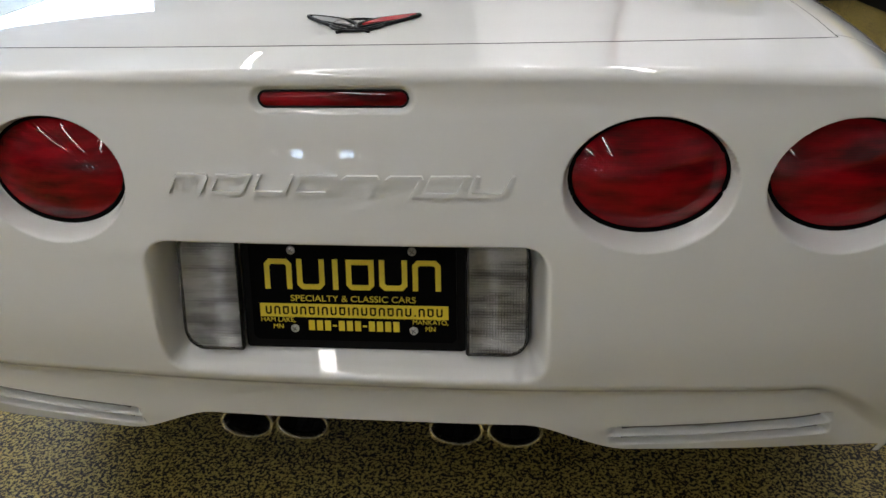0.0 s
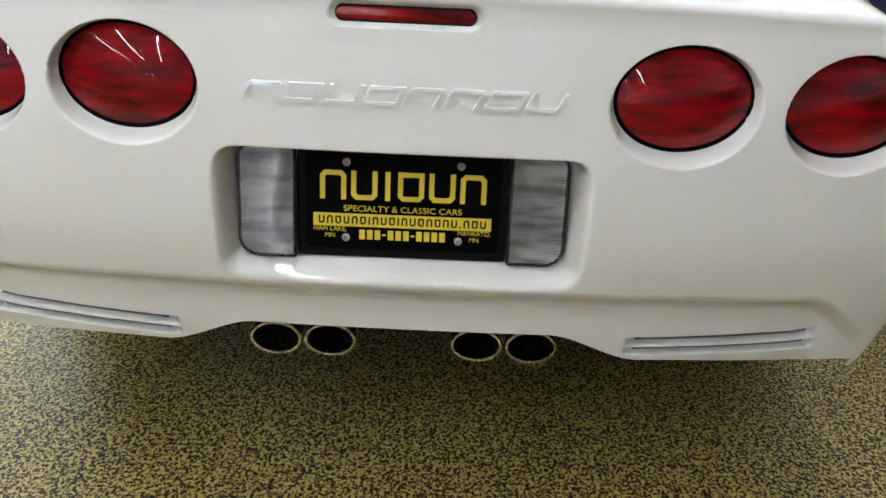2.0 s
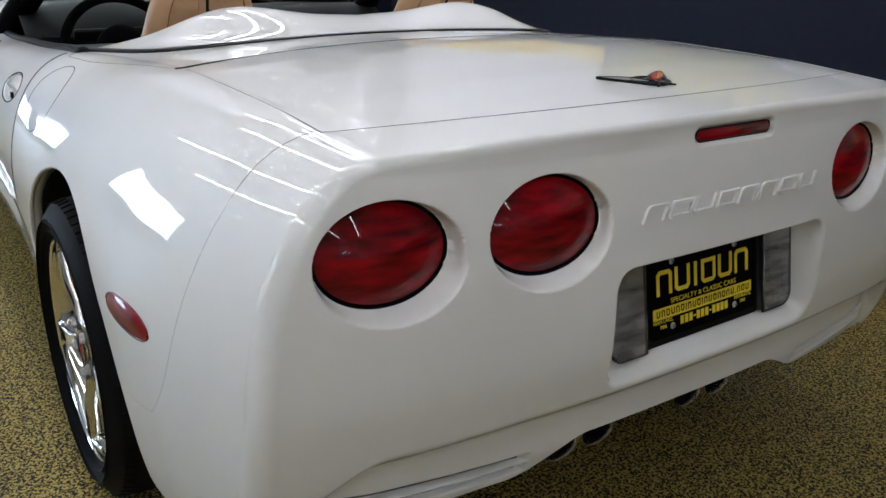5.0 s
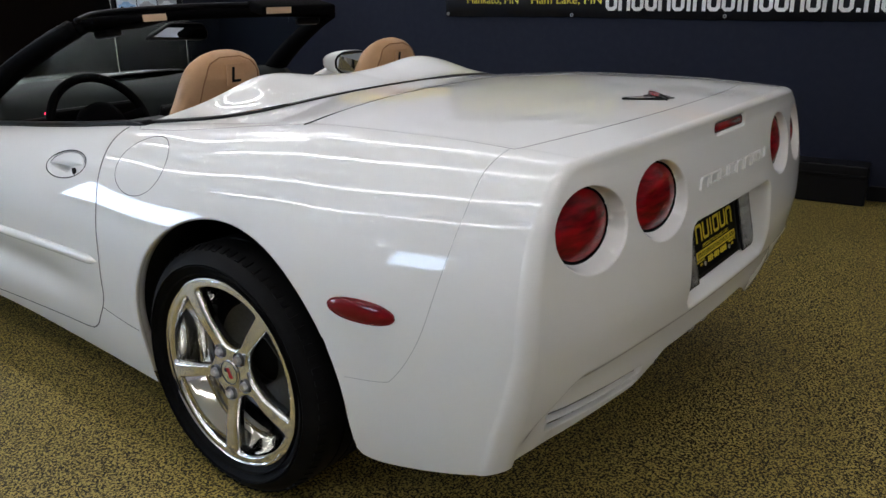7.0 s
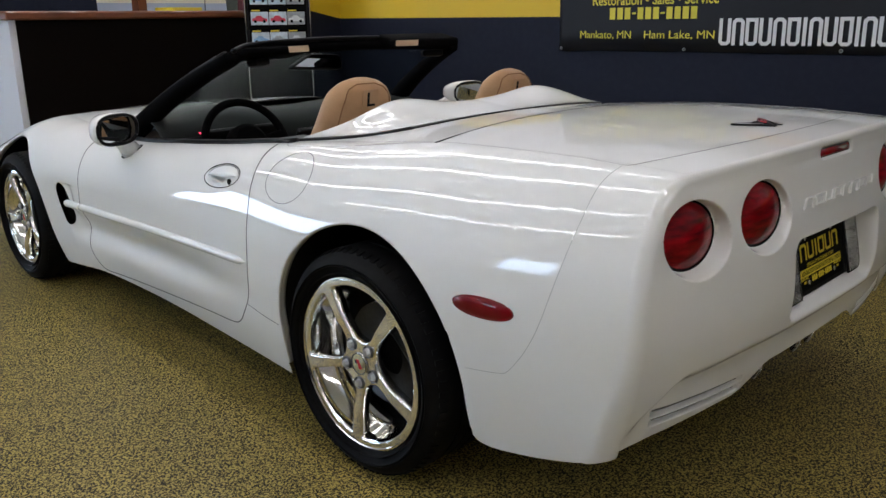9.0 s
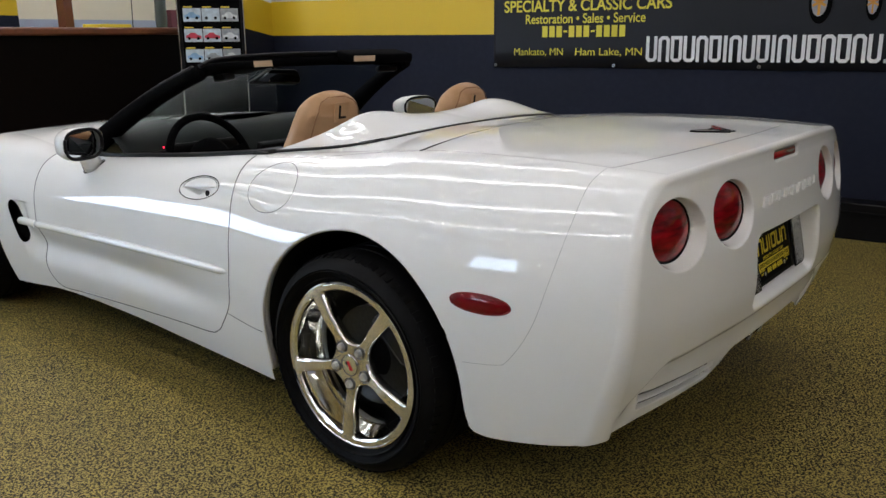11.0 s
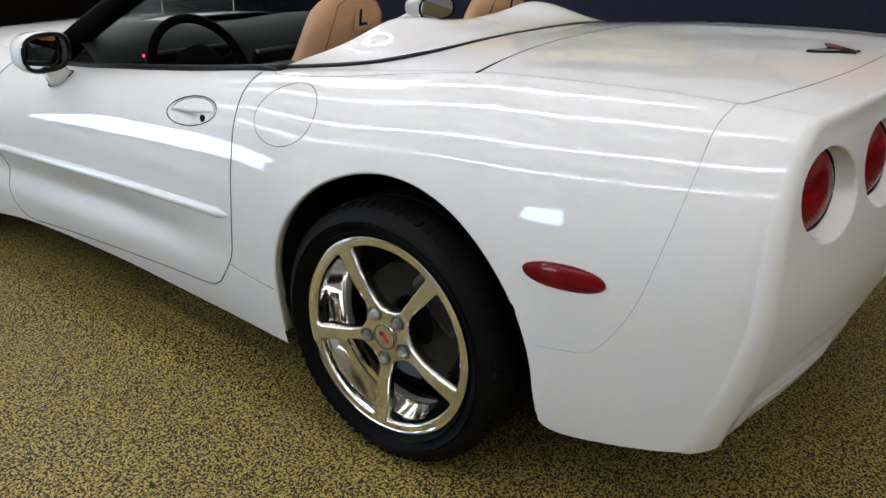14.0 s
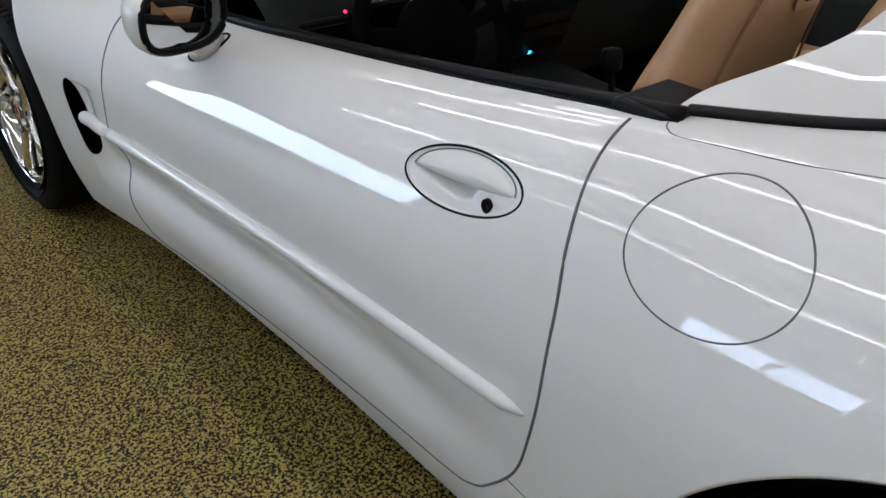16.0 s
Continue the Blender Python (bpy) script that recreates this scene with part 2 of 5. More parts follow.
def lathe_bm(profile, n=48, m=None, close=False):
    """Turns a profile of (radius, height) round z."""
    bm = bmesh.new()
    rings = []
    for r, h in profile:
        rings.append([bm.verts.new((r * math.cos(2 * math.pi * k / n), r * math.sin(2 * math.pi * k / n), h)) for k in range(n)])
    for a, b in zip(rings, rings[1:]):
        for k in range(n):
            bm.faces.new((a[k], a[(k + 1) % n], b[(k + 1) % n], b[k]))
    if close:
        bm.faces.new(rings[0]), bm.faces.new(rings[-1][::-1])
    if m is not None:
        bmesh.ops.transform(bm, matrix=m, verts=bm.verts)
    return bm


def prism_bm(points, depth, m=None, bevel=0.0):
    """A flat outline in x and z, drawn out along y from 0 to depth."""
    bm = bmesh.new()
    f = bm.faces.new([bm.verts.new((x, 0, z)) for x, z in points])
    got = bmesh.ops.extrude_face_region(bm, geom=[f])
    bmesh.ops.translate(bm, vec=(0, depth, 0), verts=[v for v in got["geom"] if isinstance(v, bmesh.types.BMVert)])
    if bevel:
        bmesh.ops.bevel(bm, geom=list(bm.edges), offset=bevel, segments=2, profile=0.5, affect="EDGES")
    if m is not None:
        bmesh.ops.transform(bm, matrix=m, verts=bm.verts)
    bmesh.ops.recalc_face_normals(bm, faces=bm.faces)
    return bm


def tube(name, points, radius, material, parent=None, n=6, closed=False, label="", flat=1.0):
    """A thin round strand through points."""
    p = np.array(points, float)
    t = np.roll(p, -1, 0) - np.roll(p, 1, 0) if closed else np.gradient(p, axis=0)
    t /= np.linalg.norm(t, axis=1)[:, None] + 1e-12
    up = np.where(np.abs(t[:, 2:3]) > 0.9, [[0, 1, 0]], [[0, 0, 1]])
    a = np.cross(t, up)
    a /= np.linalg.norm(a, axis=1)[:, None] + 1e-12
    b = np.cross(t, a)
    ang = np.linspace(0, 2 * np.pi, n, endpoint=False)
    r = np.broadcast_to(np.asarray(radius, float), (len(p),))[:, None, None]
    v = p[:, None] + r * (np.cos(ang)[None, :, None] * a[:, None] + flat * np.sin(ang)[None, :, None] * b[:, None])
    faces, m = [], len(p)
    for i in range(m if closed else m - 1):
        j = (i + 1) % m
        faces += [(i * n + k, i * n + (k + 1) % n, j * n + (k + 1) % n, j * n + k) for k in range(n)]
    if not closed:
        faces += [tuple(range(n))[::-1], tuple((m - 1) * n + k for k in range(n))]
    return mesh_part(name, v.reshape(-1, 3), faces, material, parent, label)


def smooth_line(points, n=60, closed=False):
    """A rounded line through points."""
    p = np.array(points, float)
    if closed:
        p = np.vstack([p[-1:], p, p[:2]])
    else:
        p = np.vstack([2 * p[0] - p[1], p, 2 * p[-1] - p[-2]])
    out, segs = [], len(p) - 3
    for s in np.linspace(0, segs, n, endpoint=not closed):
        k = min(int(s), segs - 1)
        t = s - k
        a, b, c, d = p[k : k + 4]
        out.append(0.5 * (2 * b + (c - a) * t + (2 * a - 5 * b + 4 * c - d) * t * t + (3 * b - a - 3 * c + d) * t**3))
    return np.array(out)


def polygon_distance(a, b, poly):
    """Signed distance from points (a, b) to a closed outline, above 0 inside."""
    poly = np.array(poly, float)
    p = np.stack([np.ravel(a), np.ravel(b)], 1)
    best, inside = np.full(len(p), 1e9), np.zeros(len(p), bool)
    for q, r in zip(poly, np.roll(poly, -1, 0)):
        d = r - q
        t = np.clip(((p - q) @ d) / (d @ d + 1e-15), 0, 1)
        best = np.minimum(best, np.hypot(*(p - q - t[:, None] * d).T))
        cross = (q[1] > p[:, 1]) != (r[1] > p[:, 1])
        with np.errstate(divide="ignore", invalid="ignore"):
            inside ^= cross & (p[:, 0] < d[0] * (p[:, 1] - q[1]) / (d[1] if d[1] else 1e-12) + q[0])
    return np.where(inside, best, -best).reshape(np.shape(a))


def round_rect(cx, cz, hx, hz, r, n=8):
    out = []
    for k, (sx, sz) in enumerate(((1, 1), (-1, 1), (-1, -1), (1, -1))):
        for a in np.linspace(0, 90, n):
            t = radians(a + 90 * k)
            out.append((cx + sx * (hx - r) + r * math.cos(t), cz + sz * (hz - r) + r * math.sin(t)))
    return out


def cut_grid(u, v, place, edges, shift=True):
    """A grid of places, its lines drawn onto the given edges (functions of place whose zero is an edge).
    Returns places, normals, faces and, for each edge, the value at each face's middle."""
    U, V = np.meshgrid(np.arange(len(u), dtype=float), np.arange(len(v), dtype=float), indexing="ij")
    iu, iv = np.arange(len(u)), np.arange(len(v))

    def pos(a, b):
        return place(np.interp(a, iu, u), np.interp(b, iv, v))

    for g in edges:
        p = pos(U, V)
        G = g(p)
        Gu = g(pos(np.clip(U + 0.5, 0, len(u) - 1), V)) - g(pos(np.clip(U - 0.5, 0, len(u) - 1), V))
        Gv = g(pos(U, np.clip(V + 0.5, 0, len(v) - 1))) - g(pos(U, np.clip(V - 0.5, 0, len(v) - 1)))
        along = np.abs(Gu) >= np.abs(Gv)
        D = np.where(along, Gu, Gv)
        D = np.where(np.abs(D) < 1e-9, 1e-9, D)
        s = -G / D
        ok = np.abs(s) <= 0.52
        U = np.clip(np.where(ok & along, U + s, U), 0, len(u) - 1)
        V = np.clip(np.where(ok & ~along, V + s, V), 0, len(v) - 1)
    p = pos(U, V)
    e = 0.25
    tu = pos(np.clip(U + e, 0, len(u) - 1), V) - pos(np.clip(U - e, 0, len(u) - 1), V)
    tv = pos(U, np.clip(V + e, 0, len(v) - 1)) - pos(U, np.clip(V - e, 0, len(v) - 1))
    nor = np.cross(tu, tv)
    nor /= np.linalg.norm(nor, axis=-1, keepdims=True) + 1e-15
    n, m = len(u), len(v)
    ids = np.arange(n * m).reshape(n, m)
    quads = np.stack([ids[:-1, :-1], ids[1:, :-1], ids[1:, 1:], ids[:-1, 1:]], -1).reshape(-1, 4)
    vals = [g(p).ravel() for g in edges]
    mixed, diag = np.zeros(len(quads), bool), np.zeros(len(quads), bool)
    for G in vals:
        q = G[quads]
        tol = 0.12 * np.abs(q).max(1, keepdims=True) + 1e-6
        mx = (q > tol).any(1) & (q < -tol).any(1)
        mixed |= mx
        diag = np.where(mx, np.abs(q[:, 0]) + np.abs(q[:, 2]) < np.abs(q[:, 1]) + np.abs(q[:, 3]), diag)
    whole = quads[~mixed]
    a, b = quads[mixed & diag], quads[mixed & ~diag]
    tris = np.vstack([a[:, [0, 1, 2]], a[:, [0, 2, 3]], b[:, [0, 1, 3]], b[:, [1, 2, 3]]])
    faces = [tuple(f) for f in whole] + [tuple(f) for f in tris]
    mids = [np.concatenate([G[whole].mean(1), G[tris].mean(1)]) for G in vals]
    return p.reshape(-1, 3), nor.reshape(-1, 3), faces, mids


def panel(name, grid, keep, material, parent, label="", mirror=False, flip=False, weld=False):
    """One panel out of a cut grid: the faces where keep is true."""
    p, nor, faces, _ = grid
    chosen = [faces[k] for k in np.flatnonzero(keep)]
    used = np.unique(np.concatenate([np.array(f) for f in chosen]))
    again = np.full(len(p), -1)
    again[used] = np.arange(len(used))
    pts, nn = p[used].copy(), nor[used].copy()
    if flip:
        nn = -nn
    if mirror:
        pts[:, 0] *= -1
        nn[:, 0] *= -1
    turn = mirror != flip
    out = [tuple(again[list(f)][::-1] if turn else again[list(f)]) for f in chosen]
    if weld:
        _, first_of, same = np.unique(np.round(pts, 5), axis=0, return_index=True, return_inverse=True)
        same = np.ravel(same)
        pts, nn = pts[first_of], nn[first_of]
        out = [tuple(dict.fromkeys(int(same[k]) for k in f)) for f in out]
        out = [f for f in out if len(f) > 2]
    return mesh_part(name, pts, out, material, parent, label, normals=nn)


# ---------------------------------------------------------------- the car's surface
# x to its right, y ahead from the rear face, z up; built for its left side and mirrored.
WIDE = curve([-0.1, 0.05, 0.15, 0.25, 0.36, 0.5, 0.7, 0.9, 1.2, 1.45, 1.8, 2.2, 2.6, 3.1, 3.5, 3.8, 4.1, 4.4, 4.6],
             [0.80, 0.862, 0.890, 0.909, 0.926, 0.940, 0.946, 0.948, 0.945, 0.940, 0.930, 0.925, 0.927, 0.938, 0.942, 0.93, 0.89, 0.78, 0.6])
EDGE = curve([0, 0.8, 1.15, 1.45, 2.5, 2.8, 3.5, 4.2, 4.6], [0.665, 0.68, 0.69, 0.735, 0.74, 0.72, 0.62, 0.5, 0.3])
RIM = curve([0, 0.2, 0.35, 0.7, 0.9, 1.1, 1.45, 1.8, 2.1, 2.5, 2.8, 3.2, 3.5, 3.9, 4.2, 4.6],
            [0.9445, 0.953, 0.957, 0.952, 0.939, 0.919, 0.890, 0.852, 0.825, 0.797, 0.795, 0.81, 0.812, 0.73, 0.64, 0.5])
CROWN = curve([0, 0.1, 0.2, 0.35, 0.5, 0.7, 0.9, 1.1, 1.25, 2.6, 2.9, 3.5, 4.2, 4.6], [0.966, 0.972, 0.977, 0.981, 0.981, 0.978, 0.969, 0.956, 0.945, 0.90, 0.885, 0.83, 0.66, 0.52])
BELT = curve([0, 1.2, 2.0, 2.8, 3.5, 4.6], [0.575, 0.585, 0.60, 0.59, 0.56, 0.40])
SKIRT = curve([-0.1, 0.05, 0.12, 0.2, 0.32, 0.42, 0.455, 0.485, 0.9, 1.256, 1.65, 2.2, 2.7, 3.15, 4.0, 4.6],
              [0.330, 0.316, 0.304, 0.278, 0.255, 0.245, 0.250, 0.272, 0.195, 0.164, 0.171, 0.195, 0.205, 0.176, 0.18, 0.2])
TUCK = curve([0, 0.3, 0.6, 1.2, 1.6, 2.4, 3.0, 4.0], [0.075, 0.06, 0.05, 0.06, 0.075, 0.085, 0.07, 0.06])
SCALLOP = curve([1.3, 1.6, 1.85, 2.15, 2.5, 2.72, 2.80, 2.90], [0.0, 0.012, 0.028, 0.035, 0.036, 0.036, 0.030, 0.0])


def side_x(y, z):
    """How far out the car's side lies at y and z, up to its shoulder."""
    w, e, belt, rim = WIDE(y), EDGE(y), BELT(y), RIM(y)
    up = np.clip((z - belt) / (rim - belt), 0, 1)
    low = np.clip((belt - z) / (belt - 0.17), 0, 1.2)
    hollow = SCALLOP(y) * np.exp(-(((z - 0.41) / 0.062) ** 2))
    # dished skin behind the vent
    hollow = hollow + 0.016 * np.exp(-(((y - 2.865) / 0.045) ** 2)) * np.exp(-(((z - 0.515) / 0.075) ** 4))
    return np.where(z > belt, e + (w - e) * np.sqrt(np.clip(1 - up**2, 0, 1)), w - TUCK(y) * low**2.2) - hollow


def crown_shape(u):
    """The rise of the deck from its edge, u 1, to its middle, u 0."""
    return 1 - u**2.4


def top_z(x, y):
    """How high the car's top lies at x and y."""
    x, w, e, belt, rim = np.abs(x), WIDE(y), EDGE(y), BELT(y), RIM(y)
    out = np.clip((x - e) / (w - e), 0, 1)
    return np.where(x > e, belt + (rim - belt) * np.sqrt(1 - out**2), rim + (CROWN(y) - rim) * crown_shape(np.clip(x / e, 0, 1)))


def arch(y, v):
    """The left half of a section: v 0 to 1 from the skirt to the belt, to 2 over the shoulder, to 3 across the deck."""
    w, e, belt, rim = WIDE(y), EDGE(y), BELT(y), RIM(y)
    zl = SKIRT(y) + (belt - SKIRT(y)) * np.clip(v, 0, 1)
    th = np.clip(v - 1, 0, 1) * np.pi / 2
    xu, zu = e + (w - e) * np.cos(th), belt + (rim - belt) * np.sin(th)
    xd = e * np.clip(3 - v, 0, 1)
    x = np.where(v <= 1, side_x(y, np.minimum(zl, belt)), np.where(v <= 2, xu, xd))
    z = np.where(v <= 1, zl, np.where(v <= 2, zu, rim + (CROWN(y) - rim) * crown_shape(xd / e)))
    return -x, z


REAR = curve([0.18, 0.26, 0.32, 0.37, 0.42, 0.46, 0.52, 0.60, 0.70, 0.82, 0.90, 0.925, 0.945, 0.96, 1.0],
             [0.14, 0.095, 0.066, 0.050, 0.035, 0.022, 0.010, 0.0, 0.006, 0.024, 0.041, 0.047, 0.0485, 0.047, 0.046])


def ellipse(x, z, cx, cz, a, b):
    return np.hypot((x - cx) / a, (z - cz) / b)


LAMPS = ((0.410, 0.822, 0.105, 0.077), (0.670, 0.811, 0.103, 0.077))
LENS_Y = (0.011, 0.048)
BOW, BOW_N, SKEW = 0.083, 2.6, -0.014


SLOTS = (0.386, 0.362)


def plate_plane(z):
    return 0.032 + (z - 0.69) * 0.217


def rear_y(x, z, plain=False):
    """How far back the rear face lies; small y is further back."""
    a = np.abs(x)
    y = -0.055 + BOW * (a / 0.84) ** BOW_N + REAR(z) + SKEW * x
    if plain:
        return y
    # skirt below the crease
    line = 0.477 - 0.010 * step(0.40, 0.68, a) - 0.105 * step(0.66, 0.85, a) ** 1.2
    y = y + step(0.86, 0.70, a) * (0.032 * step(line + 0.036, line - 0.014, z) - 0.016 * step(line - 0.01, line - 0.10, z))
    for zv in SLOTS:
        slot = np.abs(z - zv - 0.018 * (a - 0.38)) / 0.0085
        y = y + 0.030 * np.exp(-(slot**6)) * step(0.38, 0.41, a) * step(0.735, 0.715, a)
    for (cx, cz, ra, rb), ly in zip(LAMPS, LENS_Y):
        rho = ellipse(a, z, cx, cz, ra, rb)
        wide = ellipse(a, z, cx - 0.001, cz - 0.006, ra * 1.085, rb * 1.155)
        t = np.clip(1 - wide, 0, 1) / (np.clip(1 - wide, 0, 1) + np.clip(rho - 1, 0, 9) + 1e-6)
        bowl = np.where(rho < 1, 1.0, t * t * (3 - 2 * t))
        flat = ly + 0.10 * (a - cx) + 0.13 * (z - cz) + SKEW * x
        y = y + (flat - y) * np.clip(bowl, 0, 1) * (flat > y)
    # hollow for the number plate
    dx, dzt, dzb = 0.291 - a, 0.741 - z, z - 0.508
    side, topp, bott = step(0, 0.036, dx), step(0, 0.014, dzt), step(0, 0.046, dzb)
    y = y + (plate_plane(z) - y) * side * topp * bott * (step(0, 0.022, polygon_distance(x, z, round_rect(0, 0.6245, 0.291, 0.1165, 0.050))) if np.size(x) > 1 else 1)
    # slot of the high lamp
    hi = polygon_distance(x, z, round_rect(0, 0.929, 0.110, 0.019, 0.018)) if np.size(x) > 1 else 0
    y = y + 0.008 * step(0, 0.010, hi)
    return y


def fillet(v):
    return np.where(v <= 1, 0.046 - 0.014 * np.clip(v, 0, 1), 0.032 - 0.016 * np.clip(v - 1, 0, 1))


def rear_end(v):
    """Where the side meets the rounding into the rear face, for each v."""
    y = np.full(np.shape(v), 0.05)
    for _ in range(60):
        x, z = arch(y, v)
        y = 0.5 * y + 0.5 * (rear_y(x, z, True) + fillet(v))
    return y


VS = np.concatenate([np.linspace(0, 1, 46), np.linspace(1, 2, 60)[1:], np.linspace(2, 3, 60)[1:]])
YEND = rear_end(VS)
Y0 = 0.0
YS = np.concatenate([np.linspace(Y0, 0.6, 90), np.linspace(0.6, 3.2, 330)[1:], np.linspace(3.2, 4.58, 110)[1:]])


def shell(y, v):
    ye = np.interp(v, VS, YEND)
    y = np.where(y < 0.5, ye + (0.5 - ye) * (y - Y0) / (0.5 - Y0), y)
    x, z = arch(y, v)
    return np.stack([x, y, z], -1)


# panel outlines on the side, in y and z
DOOR = [(1.458, 1.2), (1.455, 0.885), (1.447, 0.84), (1.430, 0.77), (1.414, 0.68), (1.420, 0.54), (1.455, 0.41), (1.515, 0.325), (1.560, 0.285), (1.62, 0.266), (1.8, 0.258), (2.2, 0.240),
        (2.55, 0.226), (2.690, 0.222), (2.745, 0.262), (2.765, 0.33), (2.764, 0.42), (2.750, 0.50), (2.736, 0.59), (2.742, 0.68), (2.765, 0.755), (2.770, 0.80), (2.76, 1.2)]
SILL = [(1.0, 0.36), (1.235, 0.345), (1.478, 0.372), (1.515, 0.325), (1.560, 0.285), (1.62, 0.266), (1.8, 0.258), (2.2, 0.240), (2.55, 0.226), (2.690, 0.222), (2.715, 0.21), (2.73, 0.05), (1.0, 0.05)]
FASCIA = [(-0.3, 1.2), (0.230, 1.2), (0.228, 0.942), (0.220, 0.90), (0.222, 0.84), (0.238, 0.74), (0.268, 0.62), (0.302, 0.545), (0.345, 0.485), (0.375, 0.468), (0.60, 0.440), (0.60, 0.05), (-0.3, 0.05)]
REAR_ARCH, FRONT_ARCH = (0.880, 0.342, 0.400), (3.518, 0.345, 0.386)


def arch_edge(y, z, c):
    cy, cz, r = c
    wide = r + 0.10 * np.clip(cz - z, 0, 1)
    return np.where(z > cz, np.hypot(y - cy, z - cz) - r, np.abs(y - cy) - wide)


def on_poly(poly, top=False):
    return lambda p: polygon_distance(p[..., 1], p[..., 2], poly)


VENT = [(2.935, 0.548), (2.918, 0.495), (2.898, 0.440)]


def vent_edge(p):
    y, z = p[..., 1], p[..., 2]
    best = np.full(np.shape(y), 9.0)
    for (ay, az), (by, bz) in zip(VENT, VENT[1:]):
        t = np.clip(((y - ay) * (by - ay) + (z - az) * (bz - az)) / ((by - ay) ** 2 + (bz - az) ** 2), 0, 1)
        best = np.minimum(best, np.hypot(y - ay - t * (by - ay), z - az - t * (bz - az)))
    return best - 0.040


def handle_oval(r, t):
    """A point (y, z) of the handle's dish, r from its middle to its rim."""
    dy = 0.109 * r * math.cos(t)
    return 1.626 + dy, 0.776 - 0.09 * dy + 0.037 * r * math.sin(t)


def handle_edge(p):
    dy = p[..., 1] - 1.626
    return (np.hypot(dy / 0.109, (p[..., 2] - 0.776 + 0.09 * dy) / 0.037) - 1) * 0.05


# ---------------------------------------------------------------- the car
car = tagged(new("car"), "white two-seat convertible sports car, top down, on a flaked floor", "car")
side_v = VS[VS <= 2.0001]
side = cut_grid(YS, side_v, shell, [on_poly(FASCIA), on_poly(DOOR), on_poly(SILL), lambda p: arch_edge(p[..., 1], p[..., 2], REAR_ARCH),
                                    lambda p: arch_edge(p[..., 1], p[..., 2], FRONT_ARCH), vent_edge, handle_edge])
m_f, m_d, m_s, m_ra, m_fa, m_v, m_h = side[3]
mid_y = np.array([side[0][list(f), 1].mean() for f in side[2]])
body = (m_ra > 0) & (m_fa > 0)
doors = []
for mirror in (False, True):
    panel("bumper_side", side, body & (m_f > 0), PAINT, car, mirror=mirror, flip=True)
    panel("quarter_panel", side, body & (m_f <= 0) & (m_d <= 0) & (m_s <= 0) & (mid_y < 2.0), PAINT, car, mirror=mirror, flip=True)
    panel("front_fender", side, body & (m_d <= 0) & (m_s <= 0) & (mid_y > 2.0) & (m_v > 0), PAINT, car, mirror=mirror, flip=True)
    doors.append(panel("door", side, body & (m_d > 0) & (m_v > 0) & (m_h > 0), PAINT, car, mirror=mirror, flip=True))
    panel("rocker_panel", side, body & (m_s > 0) & (m_f <= 0), PAINT, car, mirror=mirror, flip=True)


# the deck: trunk lid, tail strip, cowl and hood; open over the seats
def tonneau_back(x):
    return 1.085 + 0.34 * (np.abs(x) / 0.72) ** 8


def lid_front(x):
    return 0.868 - 0.065 * (np.abs(x) / 0.7) ** 2.2


def lid_back(x):
    return 0.102 + 0.098 * (np.abs(x) / 0.685) ** 2.4


LID = [(x, float(lid_back(x))) for x in np.linspace(-0.685, 0.685, 41)] + [(x, float(lid_front(x))) for x in np.linspace(0.71, -0.71, 31)]
HOOD = [(-0.66, 2.78), (-0.3, 2.72), (0.3, 2.72), (0.66, 2.78), (0.62, 3.6), (0.45, 4.3), (-0.45, 4.3), (-0.62, 3.6)]


def deck_sheet(y, v):
    """v runs right across, from -1 at the left shoulder to 1."""
    vv = 3 - np.abs(v)
    p = shell(y, np.clip(vv, 2, 3))
    return np.stack([np.where(v > 0, -1, 1) * p[..., 0], p[..., 1], p[..., 2]], -1)


deck_v = np.concatenate([-(3 - VS[VS >= 1.9999]), (3 - VS[VS >= 1.9999])[::-1][1:]])
deck = cut_grid(YS, deck_v, deck_sheet, [lambda p: polygon_distance(p[..., 0], p[..., 1], LID), lambda p: p[..., 1] - tonneau_back(p[..., 0]),
                                         lambda p: p[..., 1] - 2.62 + 0.09 * (p[..., 0] / 0.7) ** 2, lambda p: polygon_distance(p[..., 0], p[..., 1], HOOD)])
m_lid, m_ton, m_cowl, m_hood = deck[3]
panel("trunk_lid", deck, (m_lid > 0) & (m_ton < 0), PAINT, car, flip=True)
panel("rear_deck", deck, (m_lid <= 0) & (m_ton < 0), PAINT, car, flip=True)
panel("cowl", deck, (m_cowl > 0) & (m_hood <= 0), PAINT, car, flip=True)
panel("hood", deck, (m_cowl > 0) & (m_hood > 0), PAINT, car, flip=True)

# the rear face, inside the rounding
rx, rz = arch(YEND, VS)
order = np.stack([rx, rz], 1)
half = np.vstack([order, (order * [-1, 1])[::-1][1:]])
tang = np.gradient(half, axis=0)
tang /= np.linalg.norm(tang, axis=1)[:, None] + 1e-12
inn = np.stack([tang[:, 1], -tang[:, 0]], 1)
rad = np.concatenate([fillet(VS), fillet(VS)[::-1][1:]])
yy = np.concatenate([YEND, YEND[::-1][1:]])
inset = half + inn * rad[:, None]


def bottom_z(x):
    a = np.abs(x)
    return 0.400 - 0.060 * step(0.25, 0.42, a) - 0.014 * step(0.42, 0.78, a)


outline = np.vstack([inset, [[inset[-1, 0], 0.1], [inset[0, 0], 0.1]]])
gx, gz = np.linspace(-0.88, 0.88, 601), np.linspace(0.25, 0.98, 361)


def rear_sheet(x, z):
    return np.stack([x, rear_y(x, z), z], -1)


